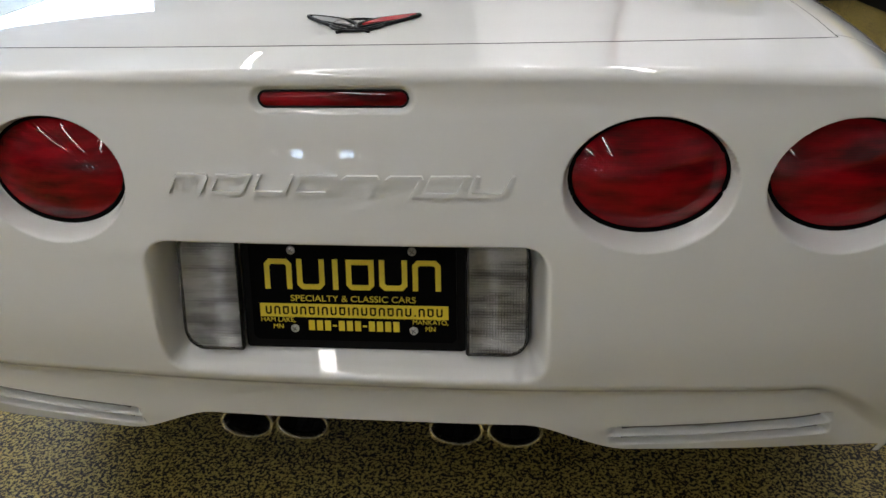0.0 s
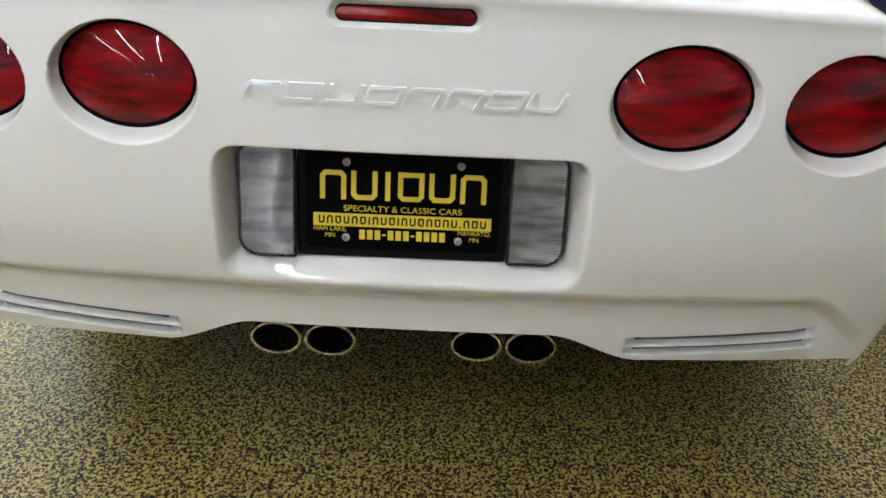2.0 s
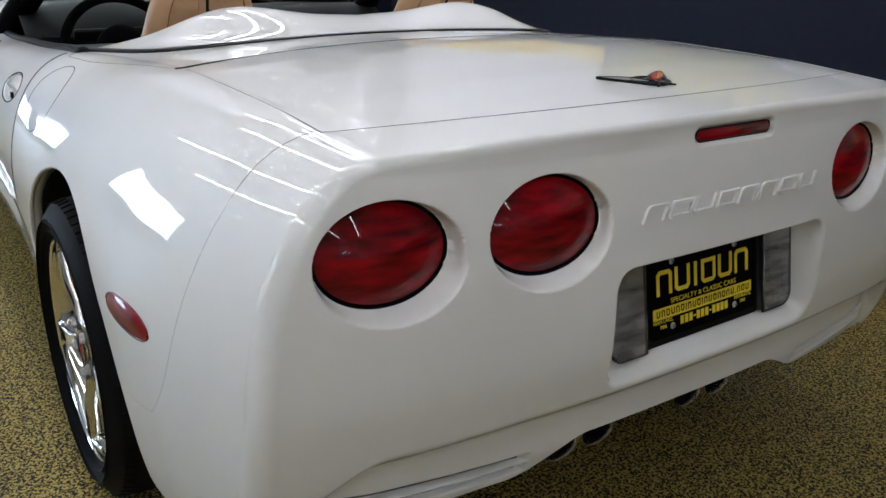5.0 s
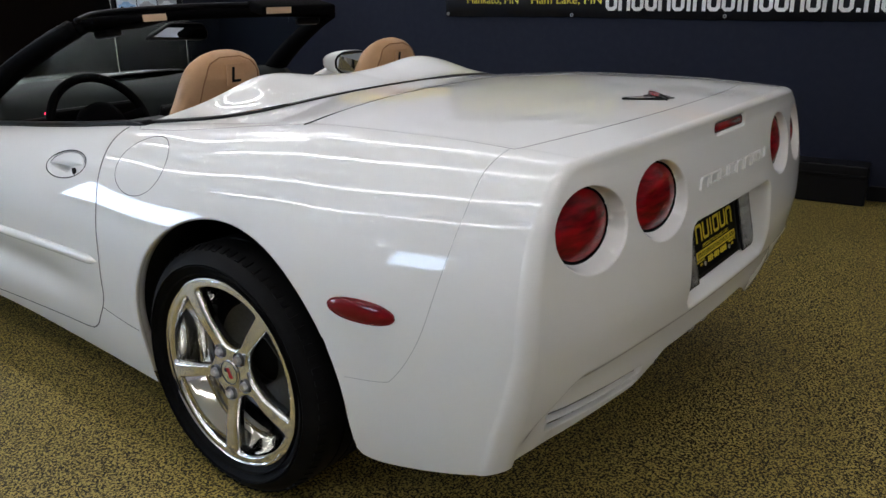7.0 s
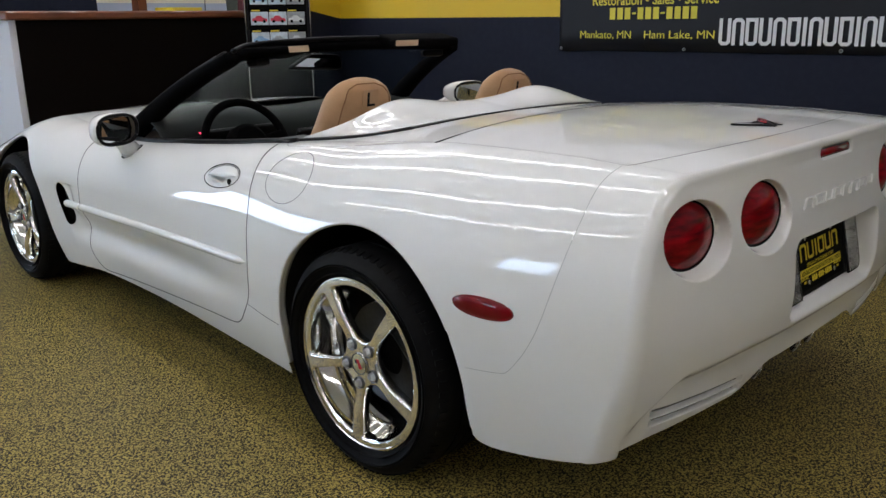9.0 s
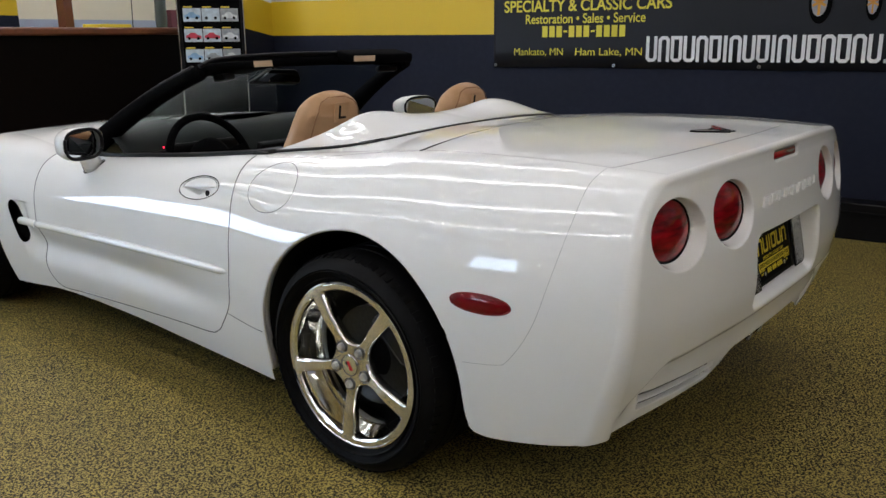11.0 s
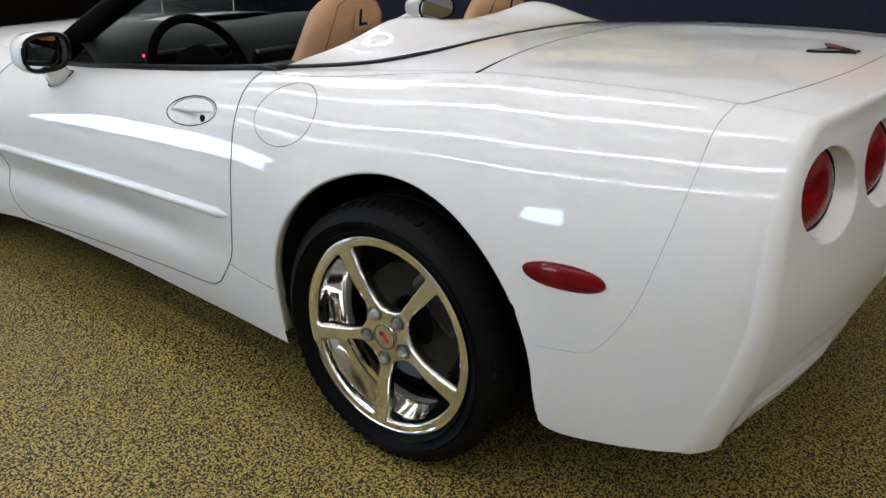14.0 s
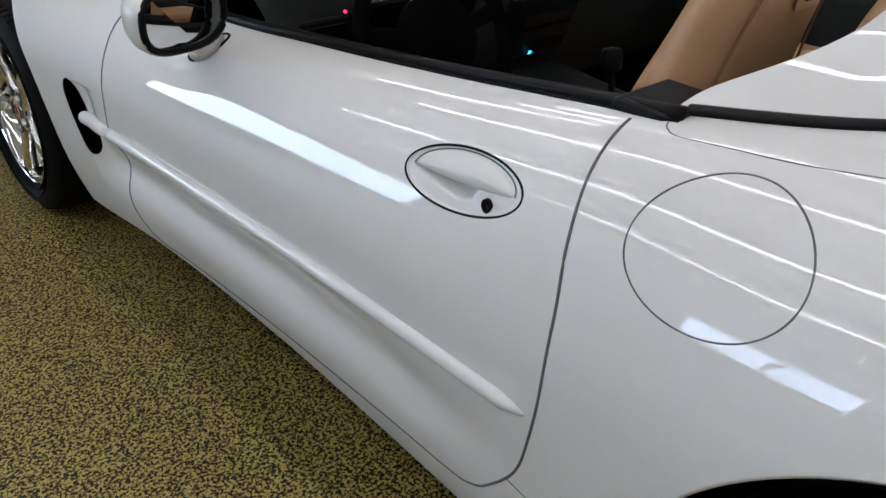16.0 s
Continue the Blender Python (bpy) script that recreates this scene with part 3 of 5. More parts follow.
rear = cut_grid(gx, gz, rear_sheet, [lambda p: polygon_distance(p[..., 0], p[..., 2], outline), lambda p: p[..., 2] - bottom_z(p[..., 0])]
                + [lambda p, c=c: ellipse(np.abs(p[..., 0]), p[..., 2], *c) - 1 for c in LAMPS]
                + [lambda p: -polygon_distance(p[..., 0], p[..., 2], round_rect(0, 0.9285, 0.099, 0.0108, 0.0108))])
keep = np.all([v > 0 for v in rear[3]], axis=0)
bumper = panel("rear_bumper", rear, keep, PAINT, car, flip=False)
# grey strands inside the carved slots give their overhang shade as colour
for sx in (-1, 1):
    for zv in SLOTS:
        line = [(a, zv + 0.018 * (a - 0.38)) for a in np.linspace(0.405, 0.715, 24)]
        tube("slot_shade", [(sx * a, float(rear_y(np.array([sx * a] * 2), np.array([z, z]))[0]) - 0.019, z + 0.003) for a, z in line], 0.0032, GAP, bumper)

# the rounding between side and rear face
ph = np.linspace(0, np.pi / 2, 12)
strip_p = []
for a in ph:
    q = half + inn * (rad * (1 - np.cos(a)))[:, None]
    q[:, 1] += 0.014 * np.sin(a) ** 2 * np.clip(1 - 4 * np.concatenate([VS, VS[::-1][1:]]), 0, 1)
    target = rear_y(q[:, 0], q[:, 1], True)
    # meet the finished rear face at the end of the rounding
    if a > 1.2:
        target = target + (rear_y(q[:, 0], q[:, 1]) - target) * (a - 1.2) / (np.pi / 2 - 1.2)
    strip_p.append(np.stack([q[:, 0], yy + (target - yy) * np.sin(a), q[:, 1]], 1))
strip_p = np.array(strip_p)
ns, ms = strip_p.shape[:2]
sf = [(i * ms + k, (i + 1) * ms + k, (i + 1) * ms + k + 1, i * ms + k + 1) for i in range(ns - 1) for k in range(ms - 1)]
mesh_part("bumper_edge", strip_p.reshape(-1, 3), sf, PAINT, car)

# nose cap
nose = np.array([shell(np.array(4.58), np.array(v)) for v in VS])
nose = np.vstack([nose, (nose * [-1, 1, 1])[::-1][1:]])
mesh_part("nose", np.vstack([nose, [[0, 4.66, 0.35]]]), [(k, k + 1, len(nose)) for k in range(len(nose) - 1)], PAINT, car)

# underbody, in two slabs between the wheels, and wheel housings
for y0, y1, w in ((0.34, 0.47, 0.62), (0.47, 1.24, 0.60), (1.24, 3.10, 0.80), (3.10, 3.92, 0.56), (3.92, 4.5, 0.6)):
    part("underbody", box_bm(2 * w, y1 - y0, 0.10, 0.02, m=pose(0, (y0 + y1) / 2, 0.25)), UNDER, car)


def wheel_housing(c, sx):
    cy, cz, r = c
    a = np.radians(np.linspace(-10, 190, 40))
    ring = np.stack([cy + (r + 0.004) * np.cos(a), cz + (r + 0.004) * np.sin(a)], 1)
    v, f = [], []
    xs = [None, 0.84, 0.60]
    for k, (y, z) in enumerate(ring):
        for x in xs:
            xo = float(side_x(np.array(y), np.array(min(z, 0.9)))) - 0.026 if x is None else x
            v.append((sx * xo, y, z))
    for k in range(len(ring) - 1):
        for j in range(2):
            f.append((3 * k + j, 3 * k + j + 1, 3 * k + j + 4, 3 * k + j + 3))
    f.append([3 * k + 2 for k in range(len(ring))])
    ob = mesh_part("wheel_housing", v, f, UNDER, car)
    s = ob.modifiers.new("thick", "SOLIDIFY")
    s.thickness, s.offset = 0.004, 0
    # rolled lip of the fender round the opening
    a = np.concatenate([[(cy - r - 0.10 * (cz - z), z) for z in np.linspace(0.285, cz, 10)], [(cy - r * math.cos(t), cz + r * math.sin(t)) for t in np.linspace(0, np.pi, 50)],
                        [(cy + r + 0.10 * (cz - z), z) for z in np.linspace(cz, 0.21, 10)]])
    pts = [(sx * (float(side_x(np.array(y), np.array(z))) - 0.0065), y, z) for y, z in a]
    tube("arch_lip", pts, 0.0065, PAINT, car, n=8)
    inner = [[(sx * (float(side_x(np.array(y), np.array(z))) - d), y, z) for y, z in a] for d in (0.006, 0.018, 0.030)]
    n = len(a)
    ob = mesh_part("arch_flange", [p for row in inner for p in row], [(i * n + k, i * n + k + 1, i * n + n + k + 1, i * n + n + k) for i in range(2) for k in range(n - 1)], PAINT, car)
    s = ob.modifiers.new("thick", "SOLIDIFY")
    s.thickness, s.offset = 0.003, 0


for c in (REAR_ARCH, FRONT_ARCH):
    for sx in (-1, 1):
        wheel_housing(c, sx)


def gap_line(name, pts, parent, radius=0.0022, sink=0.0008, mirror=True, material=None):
    """The shade in a panel gap, as a grey strand along points (y, z) of the side."""
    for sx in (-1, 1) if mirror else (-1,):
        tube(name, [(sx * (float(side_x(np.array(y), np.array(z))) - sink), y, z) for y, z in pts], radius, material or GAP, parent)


def dense(pts, n=90):
    return smooth_line(pts, n)


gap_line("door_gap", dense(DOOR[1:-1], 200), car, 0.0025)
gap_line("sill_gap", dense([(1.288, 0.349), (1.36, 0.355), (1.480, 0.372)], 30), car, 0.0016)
gap_line("bumper_gap", dense(FASCIA[3:10] + [(0.475, 0.455)], 90), car, 0.0012, material=SEAM)


# strands along the deck, grey or black for the shade in its gaps
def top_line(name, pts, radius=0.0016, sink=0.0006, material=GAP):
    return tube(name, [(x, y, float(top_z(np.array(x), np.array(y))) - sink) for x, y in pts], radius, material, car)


for sx in (-1, 1):
    top_line("trunk_gap", [(sx * 0.685, y) for y in np.linspace(0.20, 0.805, 40)], 0.0032, 0.0028, SATIN)
top_line("trunk_gap", [(x, float(lid_front(x))) for x in np.linspace(-0.70, 0.70, 80)], [0.0018 + 0.0018 * float(step(0.50, 0.66, abs(x))) for x in np.linspace(-0.70, 0.70, 80)], 0.0006, SATIN)
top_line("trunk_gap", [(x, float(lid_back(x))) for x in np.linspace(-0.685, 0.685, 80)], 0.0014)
for sx in (-1, 1):
    top_line("bumper_gap", [(sx * x, 0.212 + 0.008 * step(0.70, 0.78, x)) for x in np.linspace(0.685, 0.80, 24)], 0.0014, material=SEAM)
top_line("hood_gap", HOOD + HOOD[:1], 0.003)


# hard cover behind the seats, with a fairing behind each headrest
def cover_z(x, y):
    a = np.abs(x)
    hump = np.exp(-(((a - 0.38) / 0.22) ** 2)) + 0.42 * np.exp(-((a / 0.22) ** 2))
    base = top_z(x, y)
    return base + 0.003 + 0.068 * hump * step(1.06, 1.31, y) * step(0.73, 0.46, a)


def cover(u, v):
    x = 0.712 * np.sin(v * np.pi / 2)
    back, front = tonneau_back(x) + 0.004, 1.315 + 0.11 * step(0.46, 0.68, np.abs(x))
    y = back + (front - back) * np.clip(u, 0, 1)
    z = cover_z(x, y)
    roll = np.clip(u - 1, 0, 1)
    return np.stack([x, y + 0.03 * np.sin(roll * np.pi / 2), z - 0.10 * roll**1.5], -1)


cov = cut_grid(np.concatenate([np.linspace(0, 1, 50), np.linspace(1, 2, 8)[1:]]), np.linspace(-1, 1, 121), cover, [])
panel("seat_cover", cov, np.ones(len(cov[2]), bool), PAINT, car, "white hard cover with two headrest fairings", flip=True)
COVER_LINE = [(x, float(tonneau_back(x))) for x in 0.716 * np.sin(np.linspace(-np.pi / 2, np.pi / 2, 140))]
tube("cover_seal", [(x, float(y), float(top_z(np.array(x), np.array(y))) + 0.001) for x, y in COVER_LINE], [0.007 + 0.009 * float(step(0.45, 0.66, abs(x))) for x, y in COVER_LINE], SATIN, car, n=8, flat=0.42)
for sx in (-1, 1):
    top_line("deck_seam", [(sx * x, y) for x, y in smooth_line([(0.735, 1.408), (0.758, 1.410), (0.772, 1.400), (0.778, 1.380), (0.772, 1.316), (0.765, 1.25), (0.750, 1.165), (0.732, 1.05), (0.715, 0.92), (0.70, 0.82)], 80)], 0.0012)


# ---------------------------------------------------------------- rear lamps, plate, badge, exhausts
def dome(cx, cz, a, b, y_at, bulge, n=40, rings=8):
    """An oval lens: a gently domed disc."""
    v, f = [], []
    for i in range(rings + 1):
        r = 1 - i / rings
        for k in range(n):
            t = 2 * math.pi * k / n
            x, z = cx + a * r * math.cos(t), cz + b * r * math.sin(t)
            v.append((x, float(y_at(x, z)) - bulge * (1 - r**2.2), z))
    for i in range(rings):
        for k in range(n):
            f.append((i * n + k, i * n + (k + 1) % n, (i + 1) * n + (k + 1) % n, (i + 1) * n + k))
    return v, f


for sx in (-1, 1):
    for (cx, cz, a, b), ly in zip(LAMPS, LENS_Y):
        def lens_y(x, z):
            return ly + 0.10 * (abs(x) - cx) + 0.13 * (z - cz) + SKEW * x
        ob = new("tail_light")
        ob.parent = car
        tagged(ob, "oval red tail light in a white bowl")
        v, f = dome(sx * cx, cz, a * 0.972, b * 0.965, lens_y, 0.022)
        mesh_part("lens", v, f, RED_LENS, ob)
        ring = [(sx * cx + a * 0.985 * math.cos(t), lens_y(sx * cx + a * math.cos(t), cz + b * math.sin(t)) + 0.001, cz + b * 0.98 * math.sin(t)) for t in np.linspace(0, 2 * np.pi, 64, endpoint=False)]
        tube("gasket", ring, 0.0040, PLATE, ob, n=8, closed=True)
        v, f = dome(sx * cx, cz, a * 1.02, b * 1.02, lambda x, z: lens_y(x, z) + 0.012, 0.0)
        mesh_part("housing", v, f, BLACK, ob)

high = new("high_brake_light")
high.parent = car
pts = round_rect(0, 0.9285, 0.0985, 0.0104, 0.0104)
v = [(x, float(rear_y(np.array([x, x]), np.array([z, z]), True)[0]) + 0.008, z) for x, z in pts]
v2 = [(x * 0.97, float(rear_y(np.array([x, x]), np.array([z, z]), True)[0]) + 0.004, 0.928 + (z - 0.929) * 0.62) for x, z in pts]
n = len(pts)
mesh_part("lens", v + v2, [(k, (k + 1) % n, n + (k + 1) % n, n + k) for k in range(n)] + [tuple(range(n, 2 * n))], RED_LENS, high)
tube("gasket", [(x, y - 0.002, z) for x, y, z in v], 0.0015, SATIN, high, closed=True)

# number plate, its holder and the two clear lamps
TILT = math.degrees(math.atan(0.217))
plate_m = pose(0, float(plate_plane(np.array(0.637))) - 0.012, 0.637, -TILT)
plate = new("license_plate")
plate.parent = car
tagged(plate, "black dealer plate with yellow print")
plate.matrix_basis = plate_m
holder = part("holder", prism_bm(round_rect(0, 0, 0.166, 0.093, 0.006, 4), 0.012, bevel=0.002), BLACK, plate)
part("plate", prism_bm(round_rect(0, -0.002, 0.1525, 0.0765, 0.010, 5), 0.002, pose(0, -0.0035, 0)), PLATE, plate)
part("rim", prism_bm(round_rect(0, 0.086, 0.166, 0.006, 0.003, 3), 0.010, pose(0, -0.006, 0)), BLACK, plate)
for x in (-0.089, 0.089):
    for z in (0.060, -0.0605):
        s = part("screw", lathe_bm([(0.0001, 0.003), (0.004, 0.0026), (0.0062, 0.0008), (0.0064, 0)], 16, pose(x, -0.0035, z, 90)), SCREW, plate, smooth=40)
        part("slot", box_bm(0.008, 0.001, 0.0012, m=pose(x, -0.0068, z, 0, 35, 0)), GAP, s)
        part("slot", box_bm(0.008, 0.001, 0.0012, m=pose(x, -0.0068, z, 0, -55, 0)), GAP, s)


def lettering(name, body, size, width, m, material, parent, depth=0.0004, bold=0.0):
    """Words in the built-in letters, fitted to a width, as a mesh standing in the x-z plane of m, middle at its origin."""
    c = bpy.data.curves.new(name, "FONT")
    c.body, c.size, c.align_x, c.align_y, c.extrude, c.offset = body, size, "CENTER", "CENTER", depth, bold
    tmp = bpy.data.objects.new(name, c)
    me = bpy.data.meshes.new_from_object(tmp)
    bpy.data.objects.remove(tmp)
    me.name = name
    xs = np.array([v.co.x for v in me.vertices])
    squeeze = width / max(1e-6, xs.max() - xs.min())
    me.transform(pose(0, 0, 0, 90) @ Matrix.Diagonal((squeeze, 1, 1, 1)) @ pose(-(xs.max() + xs.min()) / 2, 0, 0))
    # one part for each word
    faces = sorted(([tuple(f.vertices) for f in me.polygons]), key=lambda f: min(me.vertices[k].co.x for k in f))
    words, reach = [], -1e9
    for f in faces:
        x = [me.vertices[k].co.x for k in f]
        if min(x) > reach + 0.17 * size * squeeze:
            words.append([])
        words[-1].append(f)
        reach = max(reach, max(x))
    made = []
    for word in words:
        used = sorted({k for f in word for k in f})
        at = {k: i for i, k in enumerate(used)}
        made.append(mesh_part(name, [tuple(me.vertices[k].co) for k in used], [tuple(at[k] for k in f) for f in word], material, parent, smooth=False))
        made[-1].matrix_basis = m
    bpy.data.meshes.remove(me)
    return made


def mark_blocks(name, kinds, width, height, m, material, parent, weight=0.2, slant=0.0, depth=0.0008, gap=0.16):
    """A mark drawn as a row of plain letter-sized shapes, each a part: o a closed frame, u open above, n open below, i a bar, _ a dot."""
    shares = [0.5 if kind in "i_" else 1.0 for kind in kinds]
    cell, at, made = width / sum(shares), -width / 2, []
    for kind, share in zip(kinds, shares):
        x0, x1, h, w = at + cell * share * gap / 2, at + cell * share * (1 - gap / 2), height / 2, weight * height
        at += cell * share
        if kind == "i":
            c = (x0 + x1) / 2
            loop = [(c - w / 2, -h), (c + w / 2, -h), (c + w / 2, h), (c - w / 2, h)]
        elif kind == "_":
            c = (x0 + x1) / 2
            loop = [(c - w / 2, -h), (c + w / 2, -h), (c + w / 2, -h + w), (c - w / 2, -h + w)]
        else:
            b = w * 0.9
            loop = [(x0, h), (x0, -h + b), (x0 + b, -h), (x1 - b, -h), (x1, -h + b), (x1, h), (x1 - w, h), (x1 - w, -h + w + b * 0.4), (x1 - w - b * 0.4, -h + w), (x0 + w + b * 0.4, -h + w), (x0 + w, -h + w + b * 0.4), (x0 + w, h)]
            if kind == "n":
                loop = [(x, -z) for x, z in loop]
            if kind == "o":
                loop = [(x0, h), (x0, -h + b), (x0 + b, -h), (x1 - b, -h), (x1, -h + b), (x1, h), (x1 - w, h), (x1 - w, -h + w), (x0 + w, -h + w), (x0 + w, h - w), (x1 - w * 1.02, h - w), (x1 - w * 1.02, h)]
        ob = part(name, prism_bm([(x + slant * z, z) for x, z in loop], -depth), material, parent, m=m)
        made.append(ob)
    return made


def number_bars(width, height, depth, m, material, parent):
    """A row of digits as plain bars, in groups of three, three and four with a dash between."""
    at, cell = -width / 2, width / 11.4
    for group, count in enumerate((3, 3, 4)):
        for _ in range(count):
            part("number_bar", box_bm(cell * 0.74, depth, height, m=m @ pose(at + cell / 2, 0, 0)), material, parent)
            at += cell
        if group < 2:
            part("number_dash", box_bm(cell * 0.5, depth, height * 0.17, m=m @ pose(at + cell * 0.35, 0, 0)), material, parent)
            at += cell * 0.7


mark_blocks("dealer_mark", "nuioun", 0.268, 0.046, pose(0, -0.0036, 0.024), YELLOW_INK, plate, 0.17)
lettering("small_print", "SPECIALTY & CLASSIC CARS", 0.0135, 0.186, pose(0, -0.0037, -0.0135), YELLOW_INK, plate)
part("web_strip", box_bm(0.281, 0.0006, 0.021, m=pose(0, -0.0038, -0.032)), YELLOW_INK, plate)
mark_blocks("web_mark", "unounoinuoinuononu_nou", 0.268, 0.0125, pose(0, -0.0042, -0.032), PLATE, plate, 0.19, depth=0.0003, gap=0.30)
lettering("small_print", "HAM LAKE,\nMN", 0.0105, 0.052, pose(-0.114, -0.0037, -0.0525), YELLOW_INK, plate)
lettering("small_print", "MANKATO,\nMN", 0.0105, 0.052, pose(0.114, -0.0037, -0.0525), YELLOW_INK, plate)
number_bars(0.139, 0.0155, 0.0008, pose(0, -0.0037, -0.055), YELLOW_INK, plate)

for sx in (-1, 1):
    ob = new("reverse_light")
    ob.parent = car
    ob.matrix_basis = plate_m
    tagged(ob, "clear ribbed reversing lamp")
    cx, hx = sx * 0.212, 0.0435
    pts = [(x if (x - cx) * sx > 0 else x, z) for x, z in round_rect(cx, -0.001, hx, 0.091, 0.030, 8)]
    pts = [(cx - sx * hx if (x - cx) * sx < 0 else x, (0.090 if z > 0 else -0.092) if (x - cx) * sx < 0 else z) for x, z in pts]
    part("lens", prism_bm(pts, 0.003, pose(0, -0.0155, 0), 0.001), CLEAR_LENS, ob)
    part("lamp_back", prism_bm(pts, 0.004, pose(0, -0.001, 0)), LAMP_BACK, ob)
    k, qs = len(pts), np.linspace(0.97, 0.03, 9)
    v = [(cx + (x - cx) * q, -0.011 + 0.010 * (1 - q**2), -0.030 * (1 - q) + z * q) for q in qs for x, z in pts]
    mesh_part("reflector", v, [(i * k + j, i * k + (j + 1) % k, i * k + k + (j + 1) % k, i * k + k + j) for i in range(8) for j in range(k)] + [tuple(8 * k + j for j in range(k))], REFLECTOR, ob)
    tube("gasket", [(x, -0.010, z) for x, z in pts], 0.0028, SATIN, ob, closed=True)

# raised mark on the bumper, plain slanted blocks
for block in mark_blocks("raised_mark", "nouonnou", 0.466, 0.027, Matrix(), PAINT, bumper, 0.19, slant=0.55, depth=0.0055, gap=0.14):
    for vtx in block.data.vertices:
        z = 0.820 + vtx.co.z
        vtx.co = (vtx.co.x, float(rear_y(np.array([vtx.co.x] * 2), np.array([z] * 2), True)[0]) + vtx.co.y + 0.0006, z)

# crossed-flag badge on the lid, as plain shapes
badge = new("badge")
badge.parent = car
tagged(badge, "small badge of black wire and a red flag")


def on_lid(x, y, h=0.003):
    return (x, y, float(top_z(np.array(x), np.array(y))) + h)


for side_s in (-1, 1):
    wing = [(0.0, 0.192), (0.026, 0.226), (0.086, 0.252), (0.056, 0.212), (0.012, 0.168)]
    tube("wing", [on_lid(side_s * x, y) for x, y in smooth_line(wing, 40, True)], 0.0028, SATIN, badge, closed=True)
    tube("wire", [on_lid(side_s * x, y) for x, y in smooth_line([(-0.024, 0.156), (0.018, 0.190), (0.070, 0.226)], 20)], 0.002, SATIN, badge)
tube("ring", [on_lid(0.040 * math.cos(t), 0.196 + 0.034 * math.sin(t)) for t in np.linspace(0, 2 * np.pi, 28, endpoint=False)], 0.0020, SATIN, badge, closed=True)
flag = [(0.008, 0.194), (0.030, 0.228), (0.082, 0.252), (0.068, 0.224), (0.038, 0.204)]
pale = [(-x, y) for x, y in flag][::-1]
mesh_part("pale_flag", [on_lid(x, y, 0.0045) for x, y in pale] + [on_lid(x, y, 0.0) for x, y in pale], [(0, 1, 2, 3, 4)] + [(k, 5 + k, 5 + (k + 1) % 5, (k + 1) % 5) for k in range(5)], SCREW, badge, smooth=False)
mesh_part("red_flag", [on_lid(x, y, 0.0055) for x, y in flag] + [on_lid(x, y, 0.0) for x, y in flag], [(0, 1, 2, 3, 4)] + [(k, 5 + k, 5 + (k + 1) % 5, (k + 1) % 5) for k in range(5)], RED_INK, badge, smooth=False)

for x in (-0.235, -0.135, 0.136, 0.237):
    e = new("exhaust_tip")
    e.parent = car
    tagged(e, "oval chrome exhaust tip")
    bm = lathe_bm([(0.046, 0.30), (0.047, 0.004), (0.0490, 0.0), (0.0470, -0.005), (0.0430, -0.005), (0.0405, -0.001), (0.0400, 0.006), (0.0400, 0.10)], 48)
    bmesh.ops.transform(bm, matrix=pose(x, 0.098, 0.3110, -90) @ Matrix.Diagonal((1, 0.72, 1, 1)), verts=bm.verts)
    part("pipe", bm, TIP, e, smooth=50)
    bm = lathe_bm([(0.040, 0.012), (0.040, 0.12), (0.001, 0.121)], 32)
    bmesh.ops.transform(bm, matrix=pose(x, 0.098, 0.3110, -90) @ Matrix.Diagonal((1, 0.72, 1, 1)), verts=bm.verts)
    part("bore", bm, UNDER, e, smooth=50)

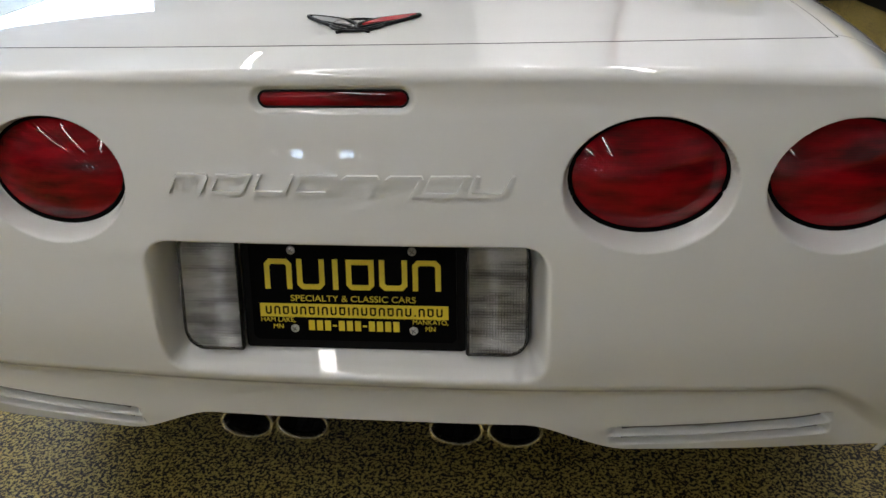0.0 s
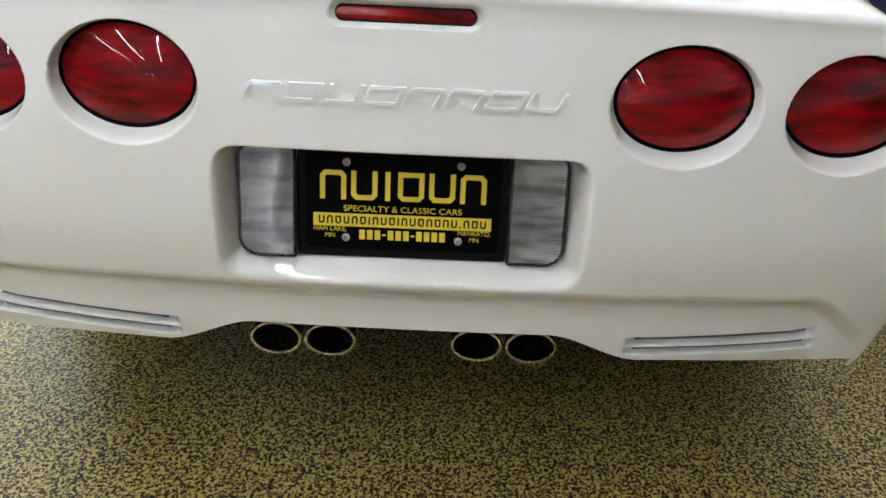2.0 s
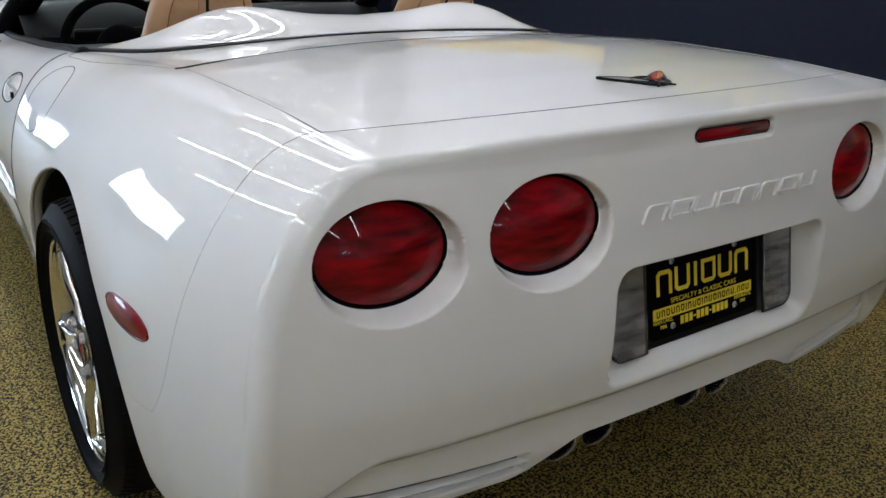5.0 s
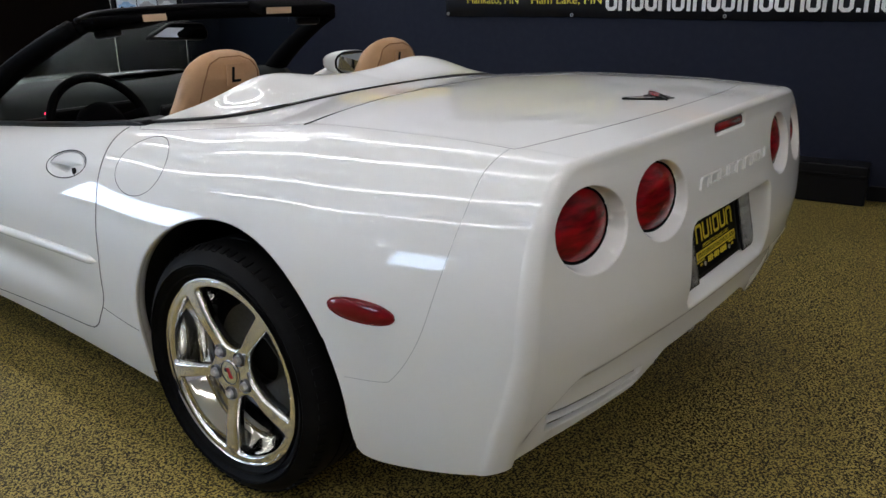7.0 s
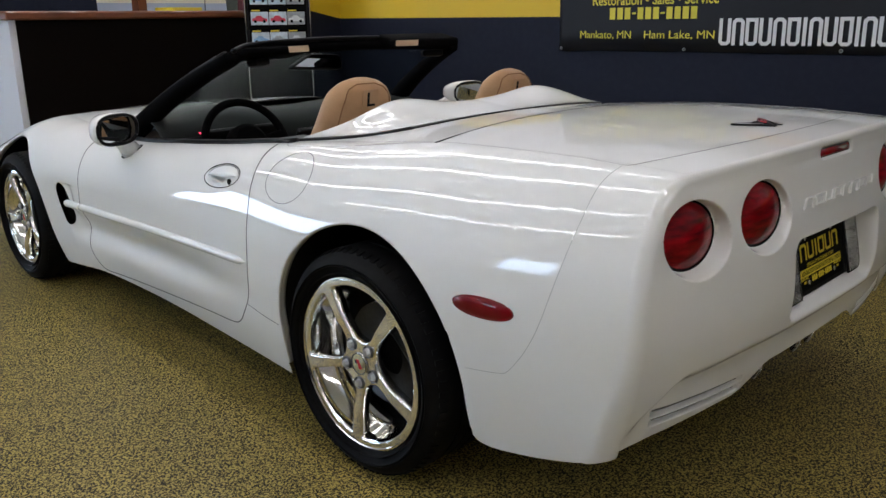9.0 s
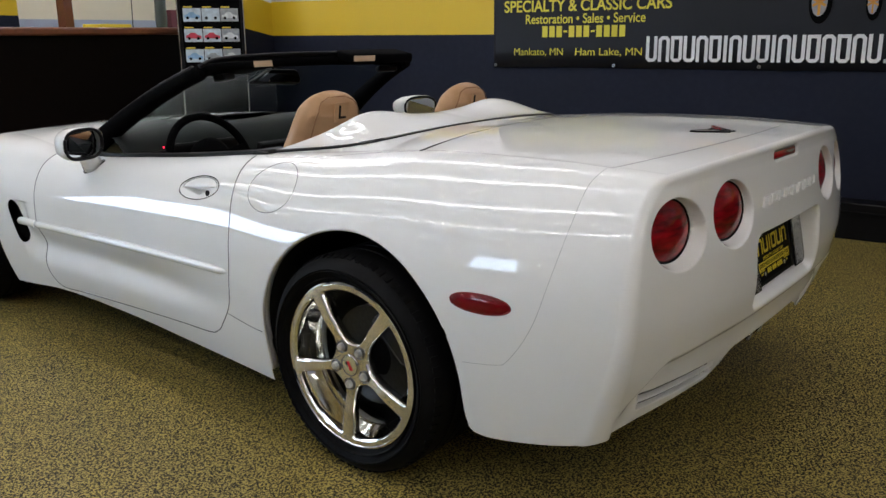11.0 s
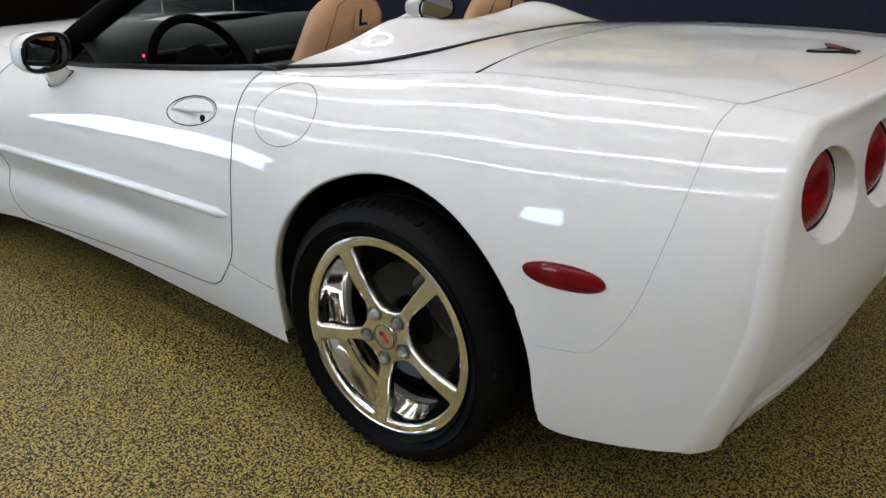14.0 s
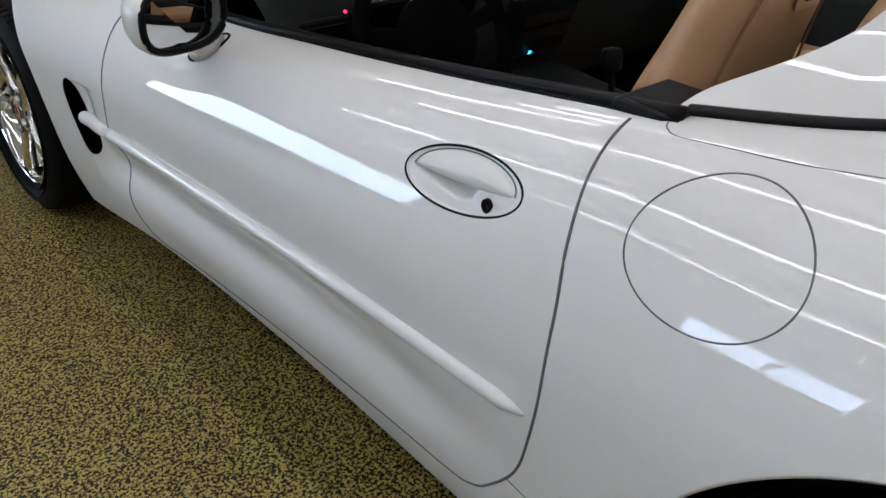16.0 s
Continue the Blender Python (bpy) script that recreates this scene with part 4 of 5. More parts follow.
# ---------------------------------------------------------------- side details
for sx in (-1, 1):
    # red side marker
    ob = new("side_marker")
    ob.parent = car
    tagged(ob, "red oval side marker lamp")
    v, f, n, rings = [], [], 32, 6
    for i in range(rings + 1):
        r = 1 - i / rings
        for k in range(n):
            t = 2 * math.pi * k / n
            y, z = 0.423 + 0.087 * r * math.copysign(abs(math.cos(t)) ** 0.9, math.cos(t)), 0.622 + 0.0245 * r * math.sin(t)
            v.append((sx * (float(side_x(np.array(y), np.array(z))) + 0.001 + 0.007 * (1 - r**3)), y, z))
    f = [(i * n + k, i * n + (k + 1) % n, (i + 1) * n + (k + 1) % n, (i + 1) * n + k) for i in range(rings) for k in range(n)]
    mesh_part("lens", v, f, RED_MARKER, ob)
    tube("gasket", [(p[0], p[1], p[2]) for p in v[:n]], 0.002, RED_MARKER, ob, closed=True)
    # fuel door, the shade in its gap drawn as a grey strand
    ring = [(1.264 + 0.101 * math.cos(t), 0.812 + 0.070 * math.sin(t)) for t in np.linspace(0, 2 * np.pi, 72, endpoint=False)]
    if sx < 0:
        tube("fuel_door", [(sx * (float(side_x(np.array(y), np.array(z))) - 0.0007), y, z) for y, z in ring], 0.0014, GAP, car, closed=True, label="round fuel filler door outline")
    # rubbing strip of the door, and its blunt end on the fender, over the vent
    for nm, y0, y1, owner in (("rub_strip", 1.438, 2.746, doors[0 if sx < 0 else 1]), ("rub_strip_end", 2.756, 2.908, car)):
        pts = [(y, 0.527 - 0.024 * (y - 1.44) / 1.28) for y in np.linspace(y0, y1, 60)]
        if owner is car:
            ends = [0.0165 * math.sqrt(max(0.04, min(1.0, 1 - ((y - 2.885) / 0.024) ** 2 if y > 2.885 else 1.0))) for y, z in pts]
            out = [0.004 + 0.004 * float(step(2.78, 2.86, y)) for y, z in pts]
        else:
            ends = [0.0150 * min(1.0, 0.25 + (y - 1.438) / 0.05) for y, z in pts]
            out = [0.004] * len(pts)
        tube(nm, [(sx * (float(WIDE(np.array(y))) - o), y, z) for (y, z), o in zip(pts, out)], ends, PAINT, owner, n=14)
    # vent behind the front wheel
    dark = [(3.03, 0.66), (2.86, 0.66), (2.82, 0.36), (2.92, 0.36), (3.03, 0.42)]
    bm = bmesh.new()
    bm.faces.new([bm.verts.new((sx * (float(side_x(np.array(y), np.array(z))) - 0.05), y, z)) for y, z in dark])
    part("side_vent", bm, UNDER, car)
    # handle in its oval dish
    hd = new("handle")
    hd.parent = doors[0 if sx < 0 else 1]
    def skin(y, z, out=0.0):
        return (sx * (float(side_x(np.array(y), np.array(z))) + out), y, z)

    angles = np.linspace(0, 2 * np.pi, 64, endpoint=False)
    # black strand in place of the shade in the gap round the dish
    tube("handle_gap", [skin(*handle_oval(1.0, t), -0.0006) for t in angles], 0.0018, BLACK, hd, closed=True)
    # nearly flush dish with a pocket under the pull for the fingers
    def uv(u, w):
        return 1.626 + 0.109 * u, 0.776 - 0.09 * 0.109 * u + 0.037 * w

    pocket = [uv(0.86, -0.04), uv(0.40, -0.34), uv(-0.06, -0.62), uv(-0.26, -0.46), uv(-0.30, 0.02), uv(0.30, 0.06)]
    v, f, n, rings = [], [], 96, 30
    for i in range(rings + 1):
        r = 0.985 - 0.97 * i / rings
        ring = [handle_oval(r, t) for t in np.linspace(0, 2 * np.pi, n, endpoint=False)]
        deep = step(-0.001, 0.004, polygon_distance(np.array([p[0] for p in ring]), np.array([p[1] for p in ring]), pocket))
        v += [skin(*p, -0.0035 * step(0.985, 0.93, r) - 0.022 * d) for p, d in zip(ring, deep)]
    f = [(i * n + k, i * n + (k + 1) % n, (i + 1) * n + (k + 1) % n, (i + 1) * n + k) for i in range(rings) for k in range(n)] + [tuple(rings * n + k for k in range(n))]
    mesh_part("dish", v, f, PAINT, hd)
    # the pull: upper part of the oval, with its straight lower edge, standing nearly flush
    arc = [handle_oval(0.84, t) for t in np.linspace(0.02 * np.pi, 0.99 * np.pi, 30)]
    low = [(arc[-1][0] + (arc[0][0] - arc[-1][0]) * q, arc[-1][1] + (arc[0][1] - arc[-1][1]) * q - 0.004 * math.sin(q * np.pi)) for q in np.linspace(0, 1, 16)[1:-1]]
    edge_pts = arc + low
    mid = np.mean(edge_pts, axis=0)
    v = [skin(y, z, -0.014) for y, z in edge_pts] + [skin(y, z, -0.001) for y, z in edge_pts] + [skin(mid[0] + (y - mid[0]) * 0.93, mid[1] + (z - mid[1]) * 0.90, 0.0015) for y, z in edge_pts] + [skin(mid[0], mid[1], 0.0025)]
    k = len(edge_pts)
    f = [(a * k + i, (a + 1) * k + i, (a + 1) * k + (i + 1) % k, a * k + (i + 1) % k) for a in range(2) for i in range(k)] + [(2 * k + i, 3 * k, 2 * k + (i + 1) % k) for i in range(k)]
    mesh_part("pull", v, f, PAINT, hd)
    # grey strand in place of the shade along the pull's upper edge
    tube("pull_gap", [skin(y, z, -0.0036) for y, z in [handle_oval(0.875, t) for t in np.linspace(0.01 * np.pi, 0.99 * np.pi, 40)]], 0.0012, GAP, hd)
    part("lock", lathe_bm([(0.0080, 0.0), (0.0080, 0.006), (0.0065, 0.0068), (0.0001, 0.005)], 20, pose(sx * (float(side_x(np.array(1.566), np.array(0.765))) - 0.004), 1.566, 0.765, 0, 90 * sx) @ Matrix.Diagonal((1.25, 1, 1, 1))), BLACK, hd, smooth=40)
    # black belt moulding along the door's top
    pts = [(sx * (float(EDGE(np.array(y))) + 0.006), y, float(RIM(np.array(y))) + 0.004) for y in np.linspace(1.40, 2.66, 50)]
    tube("belt_seal", pts, 0.012, SATIN, doors[0 if sx < 0 else 1], n=10, flat=0.8)
    tube("belt_lip", [(x + sx * 0.012, y, z - 0.006) for x, y, z in pts], 0.0045, BLACK, doors[0 if sx < 0 else 1], n=8)


# ---------------------------------------------------------------- wheels
def spoke_wheel(r, tyre_r, width):
    """A five-spoke polished wheel, its axis along x, outer face towards -x at x = 0."""
    root = new("wheel")
    # tyre
    s = width
    prof = [(r - 0.012, 0.030), (r + 0.004, -0.006), (r + 0.030, -0.022), ((r + tyre_r) / 2, -0.028), (tyre_r - 0.030, -0.020), (tyre_r - 0.010, -0.004), (tyre_r - 0.002, 0.022)]
    for k in range(4):
        a = 0.035 + k * (s - 0.09) / 4
        prof += [(tyre_r, a), (tyre_r, a + (s - 0.09) / 4 - 0.010), (tyre_r - 0.007, a + (s - 0.09) / 4 - 0.008), (tyre_r - 0.007, a + (s - 0.09) / 4 - 0.002)]
    prof += [(tyre_r, s - 0.05), (tyre_r - 0.012, s - 0.02), (r + 0.01, s - 0.01), (r - 0.03, s - 0.03)]
    tyre = part("tyre", lathe_bm(prof, 96, pose(0, 0, 0, 0, 90)), RUBBER, root, smooth=35)
    bm = bmesh.new()
    for k in range(72):
        got = bmesh.ops.create_cube(bm, size=1, matrix=pose(0, 0, 0, 360 * k / 72) @ pose(0.006, 0, tyre_r - 0.008, 0, -18) @ Matrix.Diagonal((0.024, 0.014, 0.008, 1)))
    tagged(part("tread_shoulder", bm, RUBBER, tyre), "tread blocks at the tyre shoulder", kind="stuff")
    for rr in (r + 0.012, r + 0.034):
        part("bead_line", lathe_bm([(rr, 0.0), (rr + 0.002, -0.003 - (rr - r) * 0.55), (rr + 0.004, 0.0)], 72, pose(-0.017 if rr < r + 0.02 else -0.010, 0, 0, 0, 90)), RUBBER, tyre, smooth=30)
    # rim barrel behind the face
    part("rim", lathe_bm([(r - 0.004, 0.022), (r + 0.003, -0.004), (r + 0.001, -0.011), (r - 0.004, -0.012), (r - 0.008, -0.008), (r - 0.024, 0.0), (r - 0.028, 0.020), (r - 0.050, 0.050), (r - 0.064, 0.090), (r - 0.068, s - 0.06), (r, s - 0.03)], 96, pose(0, 0, 0, 0, 90)), CHROME, root, smooth=40)

    # flat machined face: five arms running out into a flat ring, the openings between them rounded
    def arms(p):
        rho, th = np.hypot(p[..., 1], p[..., 2]), np.arctan2(p[..., 1], p[..., 2])
        off = (th + np.pi / 5) % (2 * np.pi / 5) - np.pi / 5
        half = 0.0125 + 0.040 * np.exp(-((rho - 0.040) / 0.028) ** 2 * (rho > 0.04)) + 0.007 * step(0.10, r - 0.02, rho)
        a, b, c = (r - 0.022) - rho, rho * np.sin(np.abs(off)) - half, rho - 0.066
        k = 0.013
        h = np.clip(0.5 + 0.5 * (b - a) / k, 0, 1)
        m1 = b + (a - b) * h - k * h * (1 - h)
        h = np.clip(0.5 + 0.5 * (c - m1) / k, 0, 1)
        return c + (m1 - c) * h - k * h * (1 - h)

    def face(rho, th):
        return np.stack([-0.009 + 0.010 * step(0.16, 0.075, rho) + 0.0 * th, rho * np.sin(th), rho * np.cos(th)], -1)

    grid = cut_grid(np.linspace(0.03, r - 0.005, 62), np.linspace(np.pi / 5, np.pi / 5 + 2 * np.pi, 361), face, [arms])
    star = panel("wheel_face", grid, grid[3][0] < 0, FACE, root, weld=True)
    s_mod = star.modifiers.new("thick", "SOLIDIFY")
    s_mod.thickness, s_mod.offset = 0.034, -1.0
    hub = part("hub", lathe_bm([(0.0001, -0.004), (0.030, -0.003), (0.033, 0.0), (0.034, 0.05)], 48, pose(0, 0, 0, 0, 90)), CHROME, root, smooth=30)
    part("cap_mark", prism_bm([(-0.004, -0.018), (0.006, -0.012), (0.002, 0.004), (0.010, 0.016), (-0.006, 0.012)], 0.001, pose(-0.0045, 0, 0, 0, 0, 90)), RED_INK, hub)
    part("cap_mark", prism_bm([(0.004, 0.004), (0.010, 0.007), (0.009, 0.014), (0.005, 0.017), (0.001, 0.011)], 0.001, pose(-0.0047, 0, 0, 0, 0, 90)), SATIN, hub)
    tube("cap_ring", [(-0.0035, 0.031 * math.cos(t), 0.031 * math.sin(t)) for t in np.linspace(0, 2 * np.pi, 40, endpoint=False)], 0.0012, STEEL, hub, closed=True)
    for k in range(5):
        a = radians(72 * k)
        y, z = 0.0603 * math.sin(a), 0.0603 * math.cos(a)
        part("lug_well", lathe_bm([(0.0190, -0.001), (0.0180, 0.0), (0.0165, 0.004), (0.0163, -0.002)], 20, pose(-0.0015, y, z, 0, 90)), GAP, hub, smooth=40)
        part("lug_nut", lathe_bm([(0.0001, -0.011), (0.0095, -0.010), (0.0120, -0.005), (0.0130, 0.01)], 6, pose(-0.001, y, z, 0, 90)), SCREW, hub)
    # brake disc and caliper
    part("brake_disc", lathe_bm([(0.07, 0.10), (0.155, 0.10), (0.155, 0.125), (0.07, 0.125)], 48, pose(0, 0, 0, 0, 90), close=False), STEEL, root, smooth=30)
    part("caliper", box_bm(0.07, 0.07, 0.17, 0.015, m=pose(0.10, -0.135, 0.02, -15)), STEEL, root)
    part("barrel_back", lathe_bm([(0.001, 0.15), (r - 0.03, 0.15)], 40, pose(0, 0, 0, 0, 90)), UNDER, root)
    return root


REAR_HUB, FRONT_HUB = (0.920, 0.899, 0.332), (0.900, 3.548, 0.325)
w1 = spoke_wheel(0.2535, 0.336, 0.275)
w2 = spoke_wheel(0.2335, 0.325, 0.245)
for w, (x, y, z) in ((w1, REAR_HUB), (w2, FRONT_HUB)):
    w.parent = car
    tagged(w, "polished five-spoke wheel with a black low-profile tyre")
    w.matrix_basis = pose(-x, y, z, -32 if w is w1 else -28)
    far = copy_thing(w, pose(x, y, z, 20, 0, 180))
    far.parent = car


# ---------------------------------------------------------------- cockpit
def bent_sheet(name, rows, material, parent, label="", thick=0.0):
    """A sheet through rows of points."""
    g = np.array(rows, float)
    n, m = g.shape[:2]
    ob = mesh_part(name, g.reshape(-1, 3), [(i * m + k, i * m + k + 1, (i + 1) * m + k + 1, (i + 1) * m + k) for i in range(n - 1) for k in range(m - 1)], material, parent, label)
    if thick:
        s = ob.modifiers.new("thick", "SOLIDIFY")
        s.thickness, s.offset = thick, 0
    return ob


part("cabin_floor", box_bm(1.44, 1.9, 0.03, m=pose(0, 2.15, 0.27)), CARPET, car)
for sx in (-1, 1):
    bent_sheet("door_lining", [[(sx * x, y, z) for y in np.linspace(1.2, 2.75, 12)] for x, z in ((0.70, 0.27), (0.685, 0.5), (0.70, 0.62), (0.70, 0.74), (0.735, float(RIM(np.array(2.3))) - 0.01))], DASH, car, thick=0.008)
    part("armrest", box_bm(0.08, 0.42, 0.05, 0.018, m=pose(sx * 0.66, 1.85, 0.60)), TAN, car)
bent_sheet("cabin_rear_wall", [[(x, y, z) for x in np.linspace(-0.74, 0.74, 10)] for y, z in ((1.30, 0.27), (1.27, 0.6), (1.30, 0.84))], CARPET, car, thick=0.01)
# shelf and rubber at the cover's front corners
for sx in (-1, 1):
    part("corner_pad", box_bm(0.125, 0.085, 0.020, 0.008, m=pose(sx * 0.697, 1.454, 0.889, 2, 0, 0)), SATIN, car)


def seat(cx, y0, TALL, label):
    ob = new("seat")
    ob.parent = car
    tagged(ob, label)

    def pad(name, rows, material, seams=True):
        """A cushion lofted through oval rows (y, z, half width, half depth, lean)."""
        v, f, n = [], [], 32
        for y, z, hw, hd, lean in rows:
            for k in range(n):
                t = 2 * math.pi * k / n
                c, s = math.cos(t), math.sin(t)
                v.append((cx + hw * (1 - 0.24 * max(0.0, -s)) * math.copysign(abs(c) ** 0.62, c), y + hd * math.copysign(abs(s) ** 0.7, s), z + lean * math.copysign(abs(s) ** 0.7, s)))
        m = len(rows)
        f = [(i * n + k, i * n + (k + 1) % n, (i + 1) * n + (k + 1) % n, (i + 1) * n + k) for i in range(m - 1) for k in range(n)] + [tuple(range(n))[::-1], tuple((m - 1) * n + k for k in range(n))]
        return mesh_part(name, v, f, material, ob)

    # backrest with its built-in headrest: leans back towards the cover
    half_w = curve([0, 0.3, 0.6, 0.78, 0.9, 0.96, 0.99, 1.0], [0.225, 0.232, 0.200, 0.164, 0.146, 0.124, 0.092, 0.056])
    rows = []
    for q in np.concatenate([np.linspace(0, 0.9, 22), np.linspace(0.9, 1, 12)[1:]]):
        z = 0.40 + TALL * q
        y = y0 + 0.15 - 0.155 * q**1.6
        hw = float(half_w(q))
        hd = float(np.interp(q, [0, 0.4, 0.75, 0.93, 1.0], [0.075, 0.075, 0.058, 0.05, 0.022]))
        rows.append((y, z, hw, hd, 0.02))
    back = pad("backrest", rows, TAN)
    rows = [(y0 + 0.44 + 0.002 * k, 0.31 + 0.04 * k, 0.24 - 0.012 * (k == 4), 0.27 - 0.02 * (k == 4), 0.03) for k in range(5)]
    pad("cushion", rows, TAN)
    # piping round the rear shell and the belt loop patch on the headrest
    pts = []
    for q in np.linspace(0.30, 1.0, 30):
        z = 0.40 + TALL * q
        y = y0 + 0.15 - 0.155 * q**1.6
        hw = float(half_w(q))
        pts.append((hw * 0.72, y - float(np.interp(q, [0, 0.4, 0.75, 0.93, 1.0], [0.064, 0.064, 0.050, 0.044, 0.018])), z))
    line = [(cx - x, y, z) for x, y, z in pts] + [(cx + x, y, z) for x, y, z in pts[::-1]]
    tube("seam", line, 0.0022, mat("seam_thread", (0.25, 0.12, 0.05), 0.7), back, n=6)
    at = pose(cx, y0 - 0.047, 0.345 + TALL, 7)
    part("patch", prism_bm(round_rect(0, 0, 0.036, 0.036, 0.006, 4), 0.004, at, 0.0015), TAN, back)
    part("slot_mark", prism_bm([(-0.016, 0.026), (-0.008, 0.026), (-0.008, -0.014), (0.018, -0.014), (0.018, -0.022), (-0.016, -0.022)], 0.004, at @ pose(0.0, -0.003, 0)), BLACK, back)
    return ob


seat(-0.388, 1.484, 0.654, "tan leather bucket seat with a built-in headrest")
seat(0.400, 1.466, 0.645, "tan leather bucket seat with a built-in headrest")

# console between the seats, dash, binnacle, wheel
part("centre_console", box_bm(0.22, 1.0, 0.26, 0.03, m=pose(-0.03, 2.05, 0.46, 6)), DASH, car)
part("console_lid", box_bm(0.2, 0.34, 0.06, 0.02, m=pose(-0.03, 1.70, 0.60)), TAN, car)
part("gear_lever", lathe_bm([(0.008, 0), (0.008, 0.08), (0.024, 0.095), (0.027, 0.12), (0.02, 0.14), (0.001, 0.145)], 20, pose(-0.03, 2.0, 0.57, -8)), SATIN, car, smooth=40)
rows = []
for y, dz in ((2.24, -0.30), (2.28, -0.16), (2.31, -0.05), (2.37, 0.0), (2.47, 0.012), (2.62, 0.0), (2.74, -0.03)):
    rows.append([(x, y + 0.05 * (abs(x) / 0.7) ** 2, 0.865 + dz + (0.035 * math.exp(-(((x + 0.40) / 0.19) ** 2)) + 0.01 * math.exp(-(((x - 0.35) / 0.2) ** 2))) * (1 if dz > -0.2 else 0.3)) for x in np.linspace(-0.72, 0.72, 40)])
dash = bent_sheet("dashboard", rows, DASH, car, "dark moulded dashboard", 0.006)
part("binnacle", box_bm(0.36, 0.03, 0.13, 0.012, m=pose(-0.40, 2.285, 0.775, 18)), BLACK, dash)
part("centre_console_face", box_bm(0.24, 0.04, 0.26, 0.012, m=pose(-0.02, 2.27, 0.68, 20)), BLACK, dash)
for k, (dx, dz) in enumerate(((0.0, 0.06), (0.0, 0.02), (0.0, -0.05))):
    part("control_panel", box_bm(0.19, 0.006, 0.032, 0.003, m=pose(-0.02 + dx, 2.246 - dz * 0.36 - 0.008, 0.68 + dz, 20)), SATIN, dash)
CYAN = mat("display_cyan", (0.05, 0.55, 0.8), 0.4, emit=2.2)
REDLED = mat("led_red", (1.0, 0.02, 0.06), 0.4, emit=5.0)
VIOLET = mat("display_violet", (0.25, 0.2, 0.9), 0.4, emit=1.2)
for x, z in ((0.040, 0.738), (0.054, 0.738), (-0.046, 0.648), (-0.034, 0.640)):
    part("display_digit", box_bm(0.009, 0.003, 0.010, m=pose(x, 2.254 + (0.68 - z) * 0.3 - 0.012, z, 20)), CYAN, dash)
part("warning_led", lathe_bm([(0.0001, 0.003), (0.003, 0.002), (0.0035, 0)], 12, pose(-0.605, 2.252, 0.832, 90)), REDLED, dash)
part("gauge_glow", box_bm(0.035, 0.003, 0.004, m=pose(-0.34, 2.262, 0.76, 18)), VIOLET, dash)
for x in (-0.62, 0.16, 0.30, 0.62):
    v = part("air_vent", box_bm(0.13, 0.02, 0.075, 0.012, m=pose(x, 2.280 + 0.03 * (abs(x) > 0.5), 0.775, 15)), SATIN, dash)
    for k in range(4):
        part("vane", box_bm(0.11, 0.004, 0.003, m=pose(x, 2.266 + 0.03 * (abs(x) > 0.5) - 0.006 * k + 0.008, 0.75 + 0.016 * k, 15)), BLACK, v)

wheel_m = pose(-0.450, 2.150, 0.775, 66)
sw = new("steering_wheel")
sw.parent = car
sw.matrix_basis = wheel_m
tube("rim", [(0.186 * math.cos(t), 0.186 * math.sin(t), 0) for t in np.linspace(0, 2 * np.pi, 64, endpoint=False)], 0.0165, CLOTH, sw, n=12, closed=True)
part("airbag_pad", lathe_bm([(0.0001, 0.045), (0.06, 0.042), (0.085, 0.025), (0.09, -0.02)], 36), CLOTH, sw, smooth=50)
for a in (10, 170, 235, 305):
    part("spoke", box_bm(0.12, 0.035, 0.02, 0.007, m=pose(0, 0, 0, 0, 0, a) @ pose(0.12, 0, 0.005)), CLOTH, sw)
part("column", lathe_bm([(0.045, -0.25), (0.055, -0.02)], 24), CLOTH, sw, smooth=40)

# windscreen, its pillars, header, visors and mirror
HEAD = [(-0.595, 1.985, 1.132), (-0.50, 2.03, 1.149), (-0.30, 2.085, 1.157), (0.0, 2.105, 1.161), (0.30, 2.085, 1.158), (0.50, 2.03, 1.151), (0.582, 1.985, 1.138)]
BASE = [(-0.735, 2.60, 0.80), (-0.62, 2.69, 0.83), (-0.35, 2.78, 0.86), (0.0, 2.82, 0.875), (0.35, 2.78, 0.86), (0.62, 2.69, 0.83), (0.735, 2.60, 0.80)]
hd, bs = smooth_line(HEAD, 40), smooth_line(BASE, 40)
rows = [[tuple(h + (b - h) * q + np.array([0, 0.02, 0.035]) * 4 * q * (1 - q) * 0.6) for h, b in zip(hd, bs)] for q in np.linspace(0, 1, 14)]
frame_ob = new("windscreen")
frame_ob.parent = car
tagged(frame_ob, "raked windscreen in a black surround")
glass = bent_sheet("glass", rows, CLEAR, frame_ob, thick=0.004)
glass.visible_shadow = False
for k in (0, -1):
    pil = [r[k] for r in rows]
    tube("pillar", pil, np.linspace(0.038, 0.056, len(pil)), CLOTH, frame_ob, n=10, flat=0.75)
    tube("pillar_trim", [(x * 1.02, y + 0.018, z + 0.014) for x, y, z in pil], 0.016, SATIN, frame_ob, n=8)
tube("header", [tuple(p) for p in hd], 0.027, CLOTH, frame_ob, n=12, flat=0.9)
LABEL = mat("label_buff", (0.62, 0.45, 0.30), 0.6)
tube("header_seal", [tuple(p + np.array([0, -0.012, 0.028])) for p in hd], 0.010, SATIN, frame_ob, n=8)
